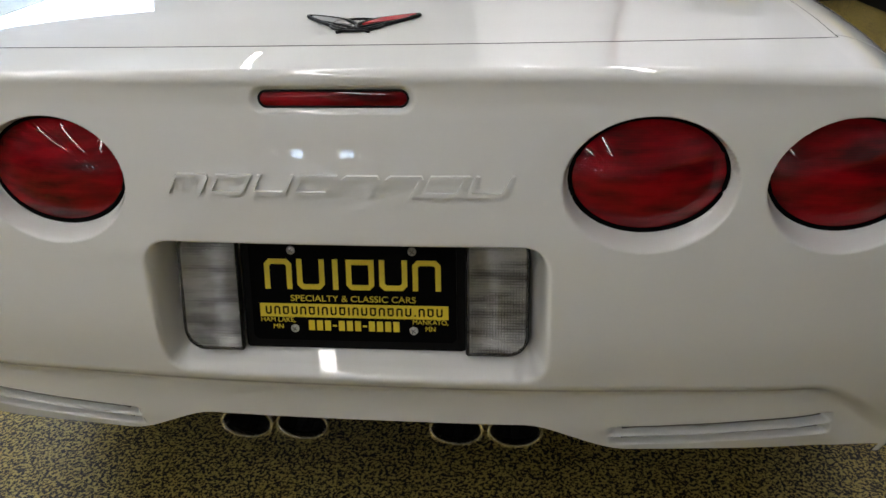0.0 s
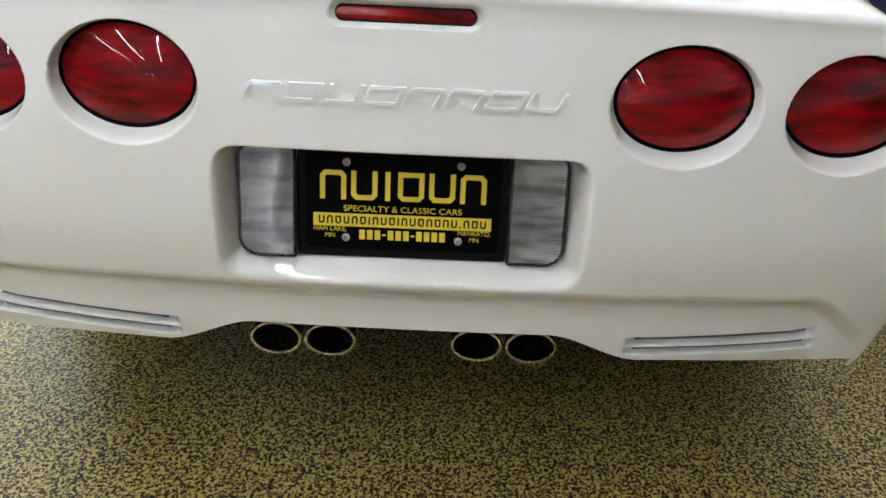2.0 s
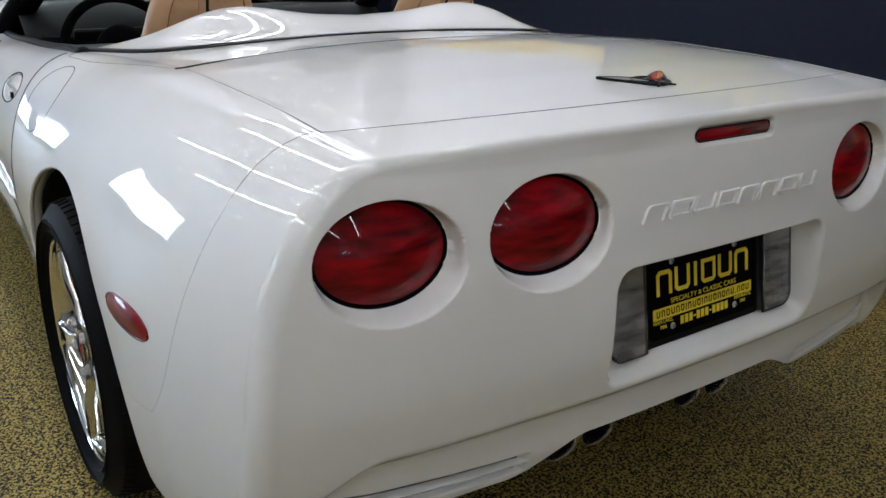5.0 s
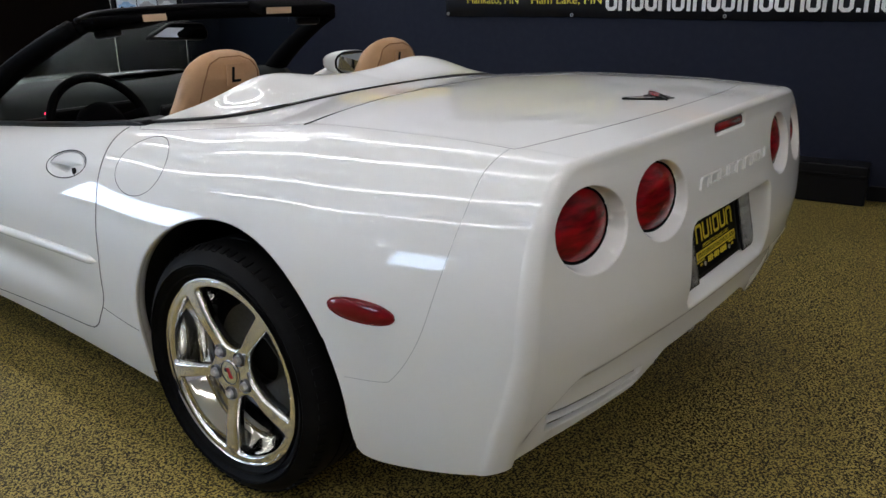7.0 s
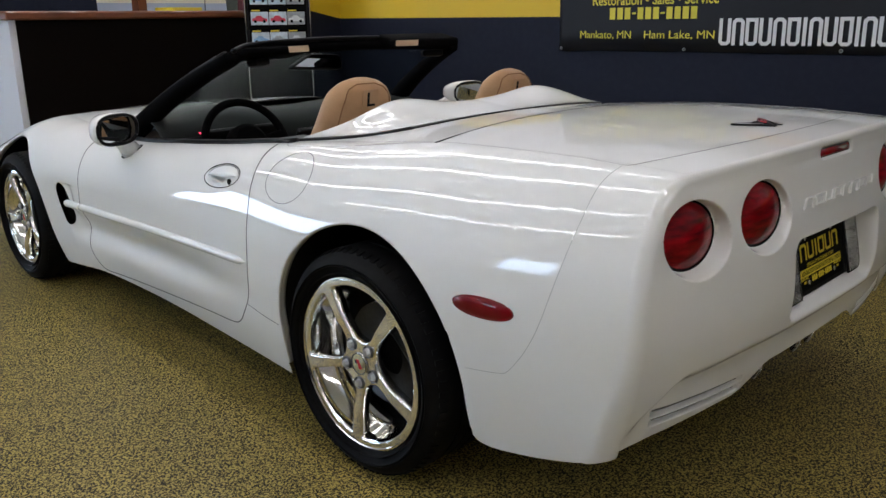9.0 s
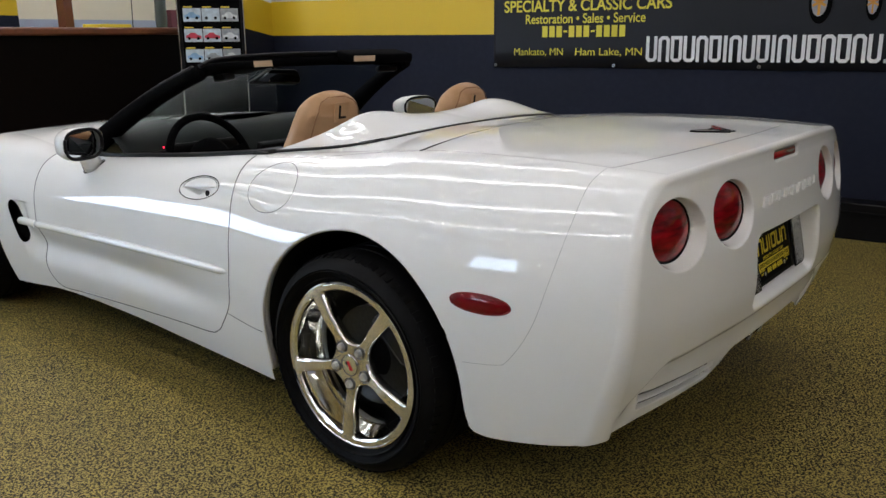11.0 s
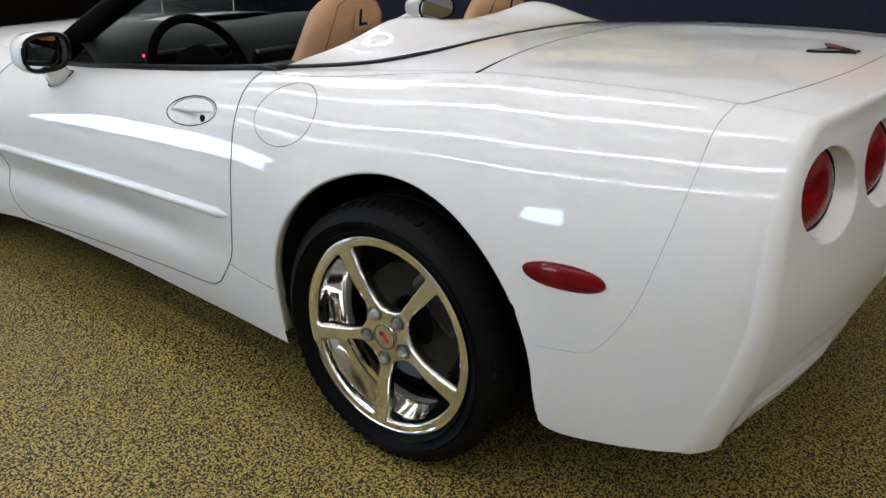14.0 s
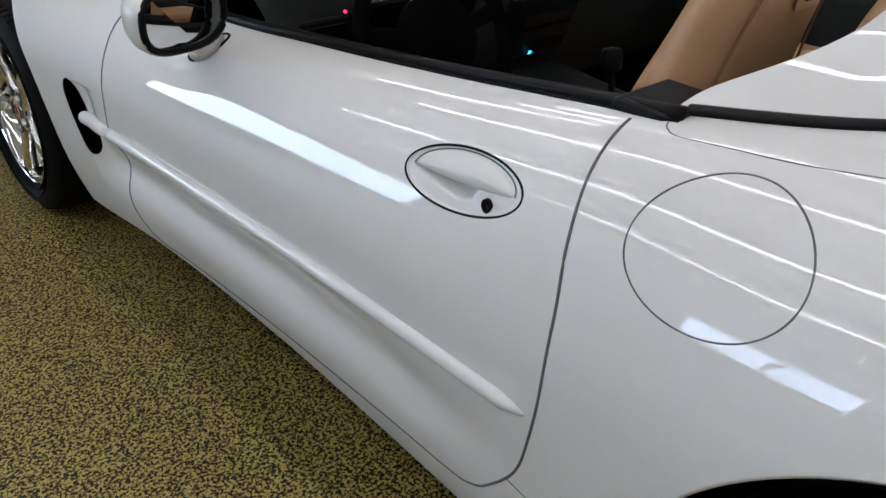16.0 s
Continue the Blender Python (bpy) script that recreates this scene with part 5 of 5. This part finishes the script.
for sx in (-1, 1):
    part("header_latch", box_bm(0.10, 0.05, 0.028, 0.010, m=pose(sx * 0.47, 2.0, 1.112, -10, 0, sx * -25)), BLACK, frame_ob)
    # the driver's visor hangs a little, the other lies against the header
    vm = pose(-0.415, 2.020, 1.144, -12, 0, 10) if sx < 0 else pose(0.37, 1.985, 1.172, 8, 0, -14)
    vis = part("sun_visor", box_bm(0.34, 0.15, 0.030 if sx < 0 else 0.042, 0.012, 3, vm), CLOTH, frame_ob, smooth=50)
    part("visor_label", box_bm(0.11, 0.002, 0.024, m=vm @ (pose(0.10, -0.0765, -0.001) if sx < 0 else pose(-0.10, -0.0765, 0.004))), LABEL, vis)
tube("cowl_seal", [tuple(p + np.array([0, 0.012, -0.006])) for p in bs], 0.016, SATIN, frame_ob, n=8)

mir = new("rear_view_mirror")
mir.parent = car
part("mirror_shell", prism_bm([(-0.150, -0.026), (-0.146, -0.014), (-0.040, 0.032), (0.120, 0.034), (0.140, 0.026), (0.150, -0.010), (0.144, -0.028), (0.128, -0.033)], 0.035, pose(-0.065, 2.160, 1.094, -13, 3, 8), 0.005), BLACK, mir, smooth=50)
part("mirror_glass", prism_bm([(-0.140, -0.022), (-0.036, 0.026), (0.117, 0.028), (0.134, 0.022), (0.142, -0.008), (0.136, -0.024), (0.122, -0.028)], 0.002, pose(-0.065, 2.160, 1.094, -13, 3, 8) @ pose(0, -0.003, 0)), MIRROR, mir)
part("mirror_stem", lathe_bm([(0.008, 0), (0.008, 0.07)], 10, pose(-0.05, 2.19, 1.110, -35)), BLACK, mir)


def door_mirror(sx):
    ob = new("door_mirror")
    ob.parent = car
    tagged(ob, "white oval door mirror")
    cx, cy, cz = sx * 0.962, 2.205, 0.886
    v, f, n = [], [], 40
    sizes = ((0.0, 0.94), (0.008, 1.0), (0.035, 1.0), (0.07, 0.93), (0.10, 0.78), (0.12, 0.55), (0.128, 0.2))
    for dy, k in sizes:
        for q in range(n):
            t = 2 * math.pi * q / n
            c, s = math.cos(t), math.sin(t)
            v.append((cx + 0.098 * k * math.copysign(abs(c) ** 0.75, c), cy + dy - (0.036 if sx > 0 else 0.030) * sx * c, cz + 0.061 * k * math.copysign(abs(s) ** 0.75, s)))
    f = [(i * n + k, i * n + (k + 1) % n, (i + 1) * n + (k + 1) % n, (i + 1) * n + k) for i in range(len(sizes) - 1) for k in range(n)] + [tuple((len(sizes) - 1) * n + k for k in range(n))]
    mesh_part("shell", v, f, PAINT, ob)
    # the driver's glass is turned further in
    sink, turn = (0.009, 0.10) if sx < 0 else (0.004, 0.0)
    gl = [(cx + (x - cx) * 0.90, y + sink + turn * (x - cx), cz + (z - cz) * 0.86) for x, y, z in v[:n]]
    mesh_part("mirror_glass", gl, [tuple(range(n))], MIRROR, ob, smooth=False)
    tube("surround", [(cx + (x - cx) * 0.95, y + 0.002, cz + (z - cz) * 0.93) for x, y, z in v[:n]], 0.0065, SATIN, ob, n=8, closed=True)
    tube("foot", [(cx - sx * 0.030, cy + 0.070, cz - 0.018), (cx - sx * 0.066, cy + 0.125, cz - 0.058), (cx - sx * 0.100, cy + 0.165, cz - 0.088), (cx - sx * 0.122, cy + 0.185, cz - 0.108)], [0.036, 0.032, 0.034, 0.040], PAINT, ob, n=14)
    base = [(sx * (float(side_x(np.array(y), np.array(z))) + 0.001), y, z) for y, z in [(cy + 0.185 + 0.036 * math.cos(t), cz - 0.116 + 0.020 * math.sin(t) - 0.30 * 0.036 * math.cos(t)) for t in np.linspace(0, 2 * np.pi, 40, endpoint=False)]]
    tube("foot_gasket", base, 0.003, SATIN, ob, closed=True)


door_mirror(-1), door_mirror(1)


# ---------------------------------------------------------------- the showroom
def place_box(name, sx, sy, sz, m, material, label, kind="structure", bevel=0.0, category=""):
    return tagged(part(name, box_bm(sx, sy, sz, bevel, m=m), material), label, category, kind=kind)


floor = tagged(part("floor", box_bm(22, 24, 0.1, m=pose(-1.5, 1.5, -0.05)), FLOOR), "black and gold flaked poured floor with a dull sheen", kind="structure")
ceiling = tagged(part("ceiling", box_bm(22, 24, 0.1, m=pose(-1.5, 1.5, 4.25)), CEIL), "plain off-white ceiling", kind="structure")

# wall beside the car, turned a little against it: x runs along it from the far corner, y into it
CORNER = Vector((2.606, 5.35, 0))
wall_m = Matrix.Translation(CORNER) @ pose(0, 0, 0, 0, 0, math.degrees(math.atan(0.12)) - 90)
STRIPE0, STRIPE1 = 1.260, 1.555


def wall_bands(name, length, m, label):
    wall = tagged(new(name), label, kind="structure")
    wall.matrix_world = m
    for nm, a, b, material in (("lower_wall", 0.0, STRIPE0, NAVY), ("stripe", STRIPE0, STRIPE1, GOLD), ("upper_wall", STRIPE1, 4.2, GREYWALL)):
        part(nm, box_bm(length, 0.15, b - a, m=pose(length / 2, 0.075, (a + b) / 2)), material, wall)
    return wall


wall_east = wall_bands("wall_east", 15.0, wall_m, "showroom wall, navy below a yellow stripe, pale above")
part("skirting", box_bm(15.0, 0.016, 0.09, 0.003, m=pose(7.5, -0.008, 0.045)), SATIN, wall_east)

# short return wall with the stripe climbing away from the corner
ret = tagged(new("wall_return"), "short return wall with a climbing yellow stripe", kind="structure")
ret.matrix_world = wall_m
for nm, a0, a1, b0, b1, material in (("lower_wall", 0, 0, 1.258, 1.345, NAVY), ("stripe", 1.258, 1.345, 1.545, 1.632, GOLD), ("upper_wall", 1.545, 1.632, 4.2, 4.2, GREYWALL)):
    q = [(0, a0), (-0.45, a1), (-0.45, b1), (0, b0)]
    bm = bmesh.new()
    lo = [bm.verts.new((x, y, z)) for x in (0, -0.12) for y, z in q]
    for fc in ((0, 1, 2, 3), (7, 6, 5, 4), (0, 4, 5, 1), (1, 5, 6, 2), (2, 6, 7, 3), (3, 7, 4, 0)):
        bm.faces.new([lo[k] for k in fc])
    part(nm, bm, material, ret)

# office behind the counter: a striped wall, a post and a pale painted stretch
back = tagged(new("wall_office"), "office wall behind the counter, striped and pale painted", kind="structure")
back.matrix_world = wall_m
for nm, y0, y1, z0, z1, material in (("lower_wall", -2.6, -1.29, 0, 1.45, NAVY), ("stripe", -2.6, -1.29, 1.45, 1.72, GOLD), ("upper_wall", -2.6, -1.29, 1.72, 4.2, GREYWALL),
                                     ("lower_wall", -1.29, 3.0, 0, 1.42, GREYBLUE), ("upper_wall", -1.29, 3.0, 1.42, 1.85, BEIGE), ("top_wall", -1.29, 3.0, 1.85, 4.2, GREYWALL)):
    part(nm, box_bm(0.12, y1 - y0, z1 - z0, m=pose(-1.9, (y0 + y1) / 2, (z0 + z1) / 2)), material, back)

desk = tagged(new("reception_counter"), "tall dark reception counter with a cherry wood top", "counter")
desk.matrix_world = wall_m
part("front_panel", box_bm(0.05, 2.30, 1.275, m=pose(-0.63, -1.50, 0.6375)), DARKWOOD, desk)
part("end_panel", box_bm(0.66, 0.05, 1.275, m=pose(-0.94, -2.675, 0.6375)), GREYWALL, desk, "pale end panel")
part("top", box_bm(0.76, 2.44, 0.062, 0.018, 3, pose(-0.92, -1.52, 1.306)), WOOD, desk)
part("plinth", box_bm(0.03, 2.2, 0.10, m=pose(-0.60, -1.50, 0.05)), SATIN, desk)
place_box("post", 0.10, 0.08, 2.86, wall_m @ pose(-1.10, -1.33, 2.767), WOOD, "brown wooden post standing on the counter", "structure")
tagged(part("papers", box_bm(0.22, 0.34, 0.03, 0.004, m=wall_m @ pose(-0.95, -1.04, 1.352, 0, 0, 8)), YELLOW_INK), "pile of yellow papers on the counter", "papers")
bottle = tagged(part("vase", lathe_bm([(0.001, 0), (0.05, 0), (0.056, 0.10), (0.050, 0.19), (0.052, 0.25), (0.034, 0.30), (0.02, 0.33), (0.018, 0.36)], 24, wall_m @ pose(-0.92, -0.48, 1.337)), mat("grey_glass", (0.07, 0.085, 0.075), 0.2), smooth=50), "slim grey vase on the counter", "vase")
tagged(part("card_box", box_bm(0.08, 0.12, 0.16, 0.004, m=wall_m @ pose(-0.95, -0.31, 1.418)), mat("maroon_card", (0.18, 0.05, 0.07), 0.6, grain=0.3, scale=30)), "small maroon box on the counter", "box")
tube_ob = tube("cable", [tuple(wall_m @ Vector((-1.30, -0.50 + 0.02 * math.sin(3 * q), 1.34 + 1.6 * q))) for q in np.linspace(0, 1, 20)], 0.004, BLACK)
tagged(tube_ob, "thin black cable hanging behind the counter", "cable")


def poster_stand():
    """A tall framed sign with a grid of small car pictures, drawn as plain coloured shapes."""
    ob = tagged(new("poster_stand"), "tall black framed sign with a printed picture sheet", "sign stand")
    ob.matrix_world = wall_m @ pose(0.10, -0.83, 0, 0, 0, 52)
    w = 0.265
    up = 0.055
    fr = part("frame", prism_bm([(-w, 0.02), (w, 0.02), (w, 2.05), (-w, 2.05)], 0.05, bevel=0.006), SATIN, ob)
    for sx in (-1, 1):
        part("edge_strip", box_bm(0.010, 0.012, 2.0, 0.003, m=pose(sx * (w - 0.002), -0.004, 1.04)), CHROME, ob)
    part("foot", box_bm(0.5, 0.40, 0.02, 0.008, m=pose(0, 0.025, 0.010)), SATIN, ob)
    sheet = part("sheet", box_bm(2 * w - 0.06, 0.006, 1.06, m=pose(0, -0.003, 1.50)), PLATE, ob, "glossy printed sheet")
    part("web_strip", box_bm(2 * w - 0.08, 0.002, 0.05, m=pose(0, -0.008, 1.535 + up)), YELLOW_INK, sheet)
    inks = [mat("print_" + n, c, 0.4, grain=0.5, scale=28) for n, c in (("blue", (0.22, 0.40, 0.62)), ("red", (0.60, 0.05, 0.09)), ("silver", (0.62, 0.66, 0.70)), ("sky", (0.48, 0.58, 0.66)), ("grey", (0.30, 0.33, 0.36)))]
    part("print_bar", box_bm(2 * w - 0.20, 0.002, 0.07, m=pose(-0.03, -0.008, 1.80 + up)), inks[4], sheet)
    part("print_bar", box_bm(0.16, 0.002, 0.05, m=pose(0.05, -0.008, 1.64 + up)), YELLOW_INK, sheet)
    rowsk = ((0, 3, 2), (1, 1, 2), (0, 4, 2))
    for r, row in enumerate(rowsk):
        for c, k in enumerate(row):
            x, z = -0.148 + 0.148 * c, 1.375 + up - 0.162 * r
            pic = part("picture", box_bm(0.142, 0.002, 0.104, m=pose(x, -0.008, z)), inks[3 if k != 2 else 4], sheet)
            part("car_shape", prism_bm([(-0.06, -0.022), (0.06, -0.026), (0.062, -0.004), (0.03, 0.004), (0.012, 0.022), (-0.022, 0.022), (-0.038, 0.004), (-0.06, 0.0)], 0.001, pose(x, -0.0102, z)), inks[k], pic)
            for sx in (-1, 1):
                part("wheel_shape", lathe_bm([(0.0001, 0.001), (0.012, 0.001), (0.012, 0)], 14, pose(x + sx * 0.036, -0.0104, z - 0.024, 90)), PLATE, pic)
            part("print_bar", box_bm(0.07, 0.001, 0.010, m=pose(x - 0.03, -0.009, z + 0.062)), YELLOW_INK, sheet)
    return ob


poster_stand()


def banner():
    ob = tagged(new("banner"), "black vinyl wall banner with yellow and white print", "banner")
    ob.matrix_world = wall_m @ pose(2.306, -0.010, 0, 0, -0.35, 0)
    L, z0, z1, n = 3.5, 1.015, 2.10, 120
    v = []
    for k in range(n + 1):
        x = L * k / n
        wave = 0.004 * math.sin(x * 9) * math.sin(x * 3.1 + 1) + 0.002 * math.sin(x * 31)
        for j in range(9):
            q = j / 8
            v.append((x, -0.005 - wave * (1 - q) ** 1.5, z0 + (z1 - z0) * q + 0.004 * math.sin(x * 2.1) * (1 - q)))
    f = [(9 * k + j, 9 * k + 9 + j, 9 * k + 10 + j, 9 * k + 1 + j) for k in range(n) for j in range(8)]
    sheet = mesh_part("sheet", v, f, VINYL, ob)
    s = sheet.modifiers.new("thick", "SOLIDIFY")
    s.thickness = 0.002
    for x in (0.02, 0.975, 1.97, 2.95, 3.48):
        part("eyelet", lathe_bm([(0.005, 0.0), (0.006, 0.003), (0.011, 0.003), (0.012, 0.0)], 16, pose(x, -0.010, z0 + 0.018, 90)), SCREW, ob, smooth=40)
    Y = -0.0125
    mark_blocks("dealer_mark", "nuioun", 1.27, 0.30, pose(0.72, Y, 1.73), BANNER_YELLOW, ob, 0.19, gap=0.14)
    lettering("banner_print", "SPECIALTY & CLASSIC CARS", 0.115, 1.28, pose(0.735, Y, 1.455), BANNER_YELLOW, ob, 0.0005, 0.002)
    lettering("banner_print", "Restoration \u2022 Sales \u2022 Service", 0.095, 0.92, pose(0.735, Y, 1.362), BANNER_YELLOW, ob, 0.0005, 0.001)
    number_bars(0.655, 0.080, 0.002, pose(0.732, Y, 1.275), BANNER_YELLOW, ob)
    lettering("banner_print", "Mankato, MN", 0.075, 0.40, pose(0.38, Y, 1.128), BANNER_YELLOW, ob, 0.0005)
    lettering("banner_print", "Ham Lake, MN", 0.075, 0.50, pose(0.93, Y, 1.128), BANNER_YELLOW, ob, 0.0005)
    mark_blocks("web_mark", "unounoinuoinuononu_nou", 1.78, 0.172, pose(2.095, Y, 1.148), WHITE_INK, ob, 0.13, gap=0.10)
    # printed picture of an orange car, as plain shapes
    pic = part("picture_body", prism_bm([(1.46, 1.52), (2.20, 1.47), (2.24, 1.45), (2.45, 1.455), (2.56, 1.465), (2.70, 1.505), (2.745, 1.56), (2.74, 1.66), (2.60, 1.72), (2.45, 1.90), (2.0, 1.92), (1.86, 1.74), (1.47, 1.75), (1.43, 1.60)], 0.001, pose(0, Y, 0)), ORANGE, ob)
    part("picture_stripe", prism_bm([(2.24, 1.60), (2.73, 1.63), (2.735, 1.605), (2.24, 1.57)], 0.001, pose(0, Y - 0.002, 0)), PLATE, pic)
    part("picture_front", prism_bm([(1.46, 1.54), (2.20, 1.51), (2.22, 1.64), (1.45, 1.66)], 0.001, pose(0, Y - 0.002, 0)), PRINT_GREY, pic)
    part("picture_bumper", prism_bm([(1.47, 1.545), (1.465, 1.515), (1.52, 1.475), (1.84, 1.462), (2.13, 1.455), (2.205, 1.468), (2.22, 1.50), (2.20, 1.525), (2.05, 1.512), (1.90, 1.520), (1.75, 1.520), (1.60, 1.535)], 0.001, pose(0, Y - 0.004, 0)), PRINT_SILVER, pic)
    for x0, x1 in ((1.625, 1.765), (1.875, 2.045)):
        gr = part("picture_grille", prism_bm([(x0, 1.53), (x1, 1.525), (x1 + 0.01, 1.625), (x0 - 0.005, 1.63)], 0.001, pose(0, Y - 0.004, 0)), PRINT_SILVER, pic)
        for k in range(4):
            part("grille_line", box_bm(x1 - x0 - 0.02, 0.001, 0.008, m=pose((x0 + x1) / 2, Y - 0.0055, 1.545 + 0.022 * k)), PRINT_GREY, gr)
    for x, z, r in ((1.507, 1.582, 0.031), (1.575, 1.580, 0.031), (2.097, 1.576, 0.031), (2.167, 1.574, 0.031), (1.545, 1.497, 0.022), (2.134, 1.490, 0.022)):
        part("picture_lamp", lathe_bm([(0.0001, 0.001), (r, 0.001), (r, 0)], 20, pose(x, Y - 0.006, z, 90)), WHITE_INK, pic)
    for x, z, rx, rz in ((2.307, 1.430, 0.068, 0.130), (2.606, 1.420, 0.044, 0.106)):
        part("picture_tyre", lathe_bm([(0.0001, 0.001), (1, 0.001), (1, 0)], 32, pose(x, Y - 0.003, z, 90) @ Matrix.Diagonal((rx, rz, 1, 1))), PLATE, pic)
        rim = part("picture_wheel", lathe_bm([(0.0001, 0.001), (1, 0.001), (1, 0)], 28, pose(x - 0.006, Y - 0.005, z, 90) @ Matrix.Diagonal((rx * 0.66, rz * 0.66, 1, 1))), PRINT_SILVER, pic)
        for a in (0, 60, 120):
            part("wheel_spoke", box_bm(rx * 0.30, 0.001, rz * 1.2, m=pose(x - 0.006, Y - 0.0065, z) @ Matrix.Diagonal((1, 1, 1, 1)) @ pose(0, 0, 0, 0, a, 0) @ Matrix.Diagonal((0.8, 1, 0.55 if a else 1.0, 1))), ORANGE, rim)
    return ob


banner()
wall_vent = tagged(new("heater"), "low black baseboard heater against the navy wall", "heater")
wall_vent.matrix_world = wall_m @ pose(4.70, -0.10, 0)
part("casing", box_bm(0.98, 0.17, 0.235, 0.01, m=pose(0, 0, 0.1175)), SATIN, wall_vent)
part("grille_bar", box_bm(0.96, 0.01, 0.02, 0.003, m=pose(0, -0.088, 0.17)), BLACK, wall_vent)

# glazed front of the showroom, ahead and to the car's left, and the other closing walls
GLASS_Y = 10.2
place_box("wall_north_side", 3.8, 0.15, 4.2, pose(-10.7, GLASS_Y, 2.1), GREYWALL, "pale wall beside the shop window")
place_box("wall_north_head", 4.2, 0.15, 1.6, pose(-7.1, GLASS_Y, 3.4), GREYWALL, "pale wall over the shop windows")
place_box("wall_north_foot", 4.2, 0.15, 0.9, pose(-7.1, GLASS_Y, 0.45), NAVY, "dark low wall under the shop windows")
place_box("wall_north_pier", 1.60, 0.15, 4.2, pose(-4.2, GLASS_Y, 2.1), GREYWALL, "pale wall between shop window and door")
place_box("wall_north_lintel", 0.85, 0.15, 2.05, pose(-2.975, GLASS_Y, 3.175), GREYWALL, "pale wall over the glazed door")
place_box("wall_north", 12.05, 0.15, 4.2, pose(3.475, GLASS_Y, 2.1), GREYWALL, "pale end wall")
entry = tagged(new("door_2"), "glazed entrance door in a dark metal frame", kind="structure")
for x in (-3.36, -2.59):
    part("door_stile", box_bm(0.07, 0.05, 2.15, 0.006, m=pose(x, GLASS_Y, 1.075)), SATIN, entry)
for z, h in ((0.11, 0.22), (1.0, 0.05), (2.10, 0.09)):
    part("door_rail", box_bm(0.70, 0.05, h, 0.006, m=pose(-2.975, GLASS_Y, z)), SATIN, entry)
place_box("backdrop_door", 0.9, 0.05, 1.05, pose(-2.975, GLASS_Y + 0.3, 0.525), PANE, "bright daylight low outside the glazed door", "backdrop")
# unseen dull sheet, added to keep the door's glare out of the deck
place_box("backdrop_dull", 0.9, 0.05, 1.10, pose(-2.975, GLASS_Y + 0.3, 1.60), GREYBLUE, "unseen dull sheet added behind the upper half of the glazed door", "backdrop")
place_box("backdrop_north", 4.6, 0.05, 2.0, pose(-7.1, GLASS_Y + 0.4, 1.75), PANE, "bright overcast daylight outside", "backdrop")
place_box("wall_west", 0.15, 24, 2.6, pose(-12.4, 1.5, 1.3), NAVY, "dark lower side wall")
for y0, y1 in ((-10.5, 3.9), (6.2, 13.5)):
    place_box("wall_west_top", 0.15, y1 - y0, 1.6, pose(-12.4, (y0 + y1) / 2, 3.4), GREYWALL, "pale upper side wall")
window_west = tagged(new("window_2"), "high side window with a slim white frame", kind="structure")
for y in (3.93, 5.05, 6.17):
    part("window_post", box_bm(0.10, 0.06, 1.6, 0.006, m=pose(-12.4, y, 3.4)), WHITE_INK, window_west)
part("window_sill", box_bm(0.18, 2.3, 0.05, 0.008, m=pose(-12.36, 5.05, 2.62)), WHITE_INK, window_west)
place_box("backdrop_west", 0.05, 3.0, 1.7, pose(-12.8, 5.05, 3.4), PANE, "bright daylight outside a high window", "backdrop")
place_box("wall_south", 22, 0.15, 4.2, pose(-1.5, -10.4, 2.1), GREYWALL, "pale rear wall of the showroom")
roll_door = tagged(new("door_1"), "pale roll-up door with a row of small daylit panes", kind="structure")
for k in range(4):
    part("door_section", box_bm(3.6, 0.05, 0.73, 0.01, m=pose(-2.2, -10.29, 0.37 + 0.74 * k)), WHITE_INK, roll_door)
for x in (-3.3, -2.5):
    part("pane", box_bm(0.20, 0.02, 0.22, 0.02, m=pose(x, -10.258, 1.50)), PANE, roll_door)

post = tagged(new("display_stand"), "slim steel display stand with a round foot on the floor", "stand")
post.matrix_world = pose(-2.09, 7.25, 0)
part("pole", lathe_bm([(0.030, 0.014), (0.030, 1.25)], 24), SCREW, post, smooth=40)
part("foot", lathe_bm([(0.001, 0.016), (0.078, 0.012), (0.082, 0.006), (0.082, 0.0)], 32), SCREW, post, smooth=40)
part("holder", box_bm(0.32, 0.012, 0.45, 0.004, m=pose(0, -0.01, 1.40, -20)), SATIN, post)

lamp_at = [(-7.4 + 2.15 * k, -7.4 + 2.46 * r) for k in range(1, 5) for r in range(7) if (k < 3 or r < 6) and (k < 4 or r > 3)]
first = None
for x, y in lamp_at:
    if first is None:
        first = tagged(new("strip_light"), "white fluorescent strip light on the ceiling", "ceiling light", "ceiling strips")
        part("tray", box_bm(0.14, 2.44, 0.05, 0.008), WHITE_INK, first)
        part("tube", box_bm(0.092, 2.42, 0.03, 0.012, 2, pose(0, 0, -0.038)), TUBE, first)
        first.matrix_world = pose(x, y, 4.177)
    else:
        copy_thing(first, pose(x, y, 4.177))
# extra strips out of view, added only to brighten the office wall
for y in (-2.1, -0.7, 0.7):
    copy_thing(first, wall_m @ pose(-0.58, y, 4.177, 0, 0, 90))
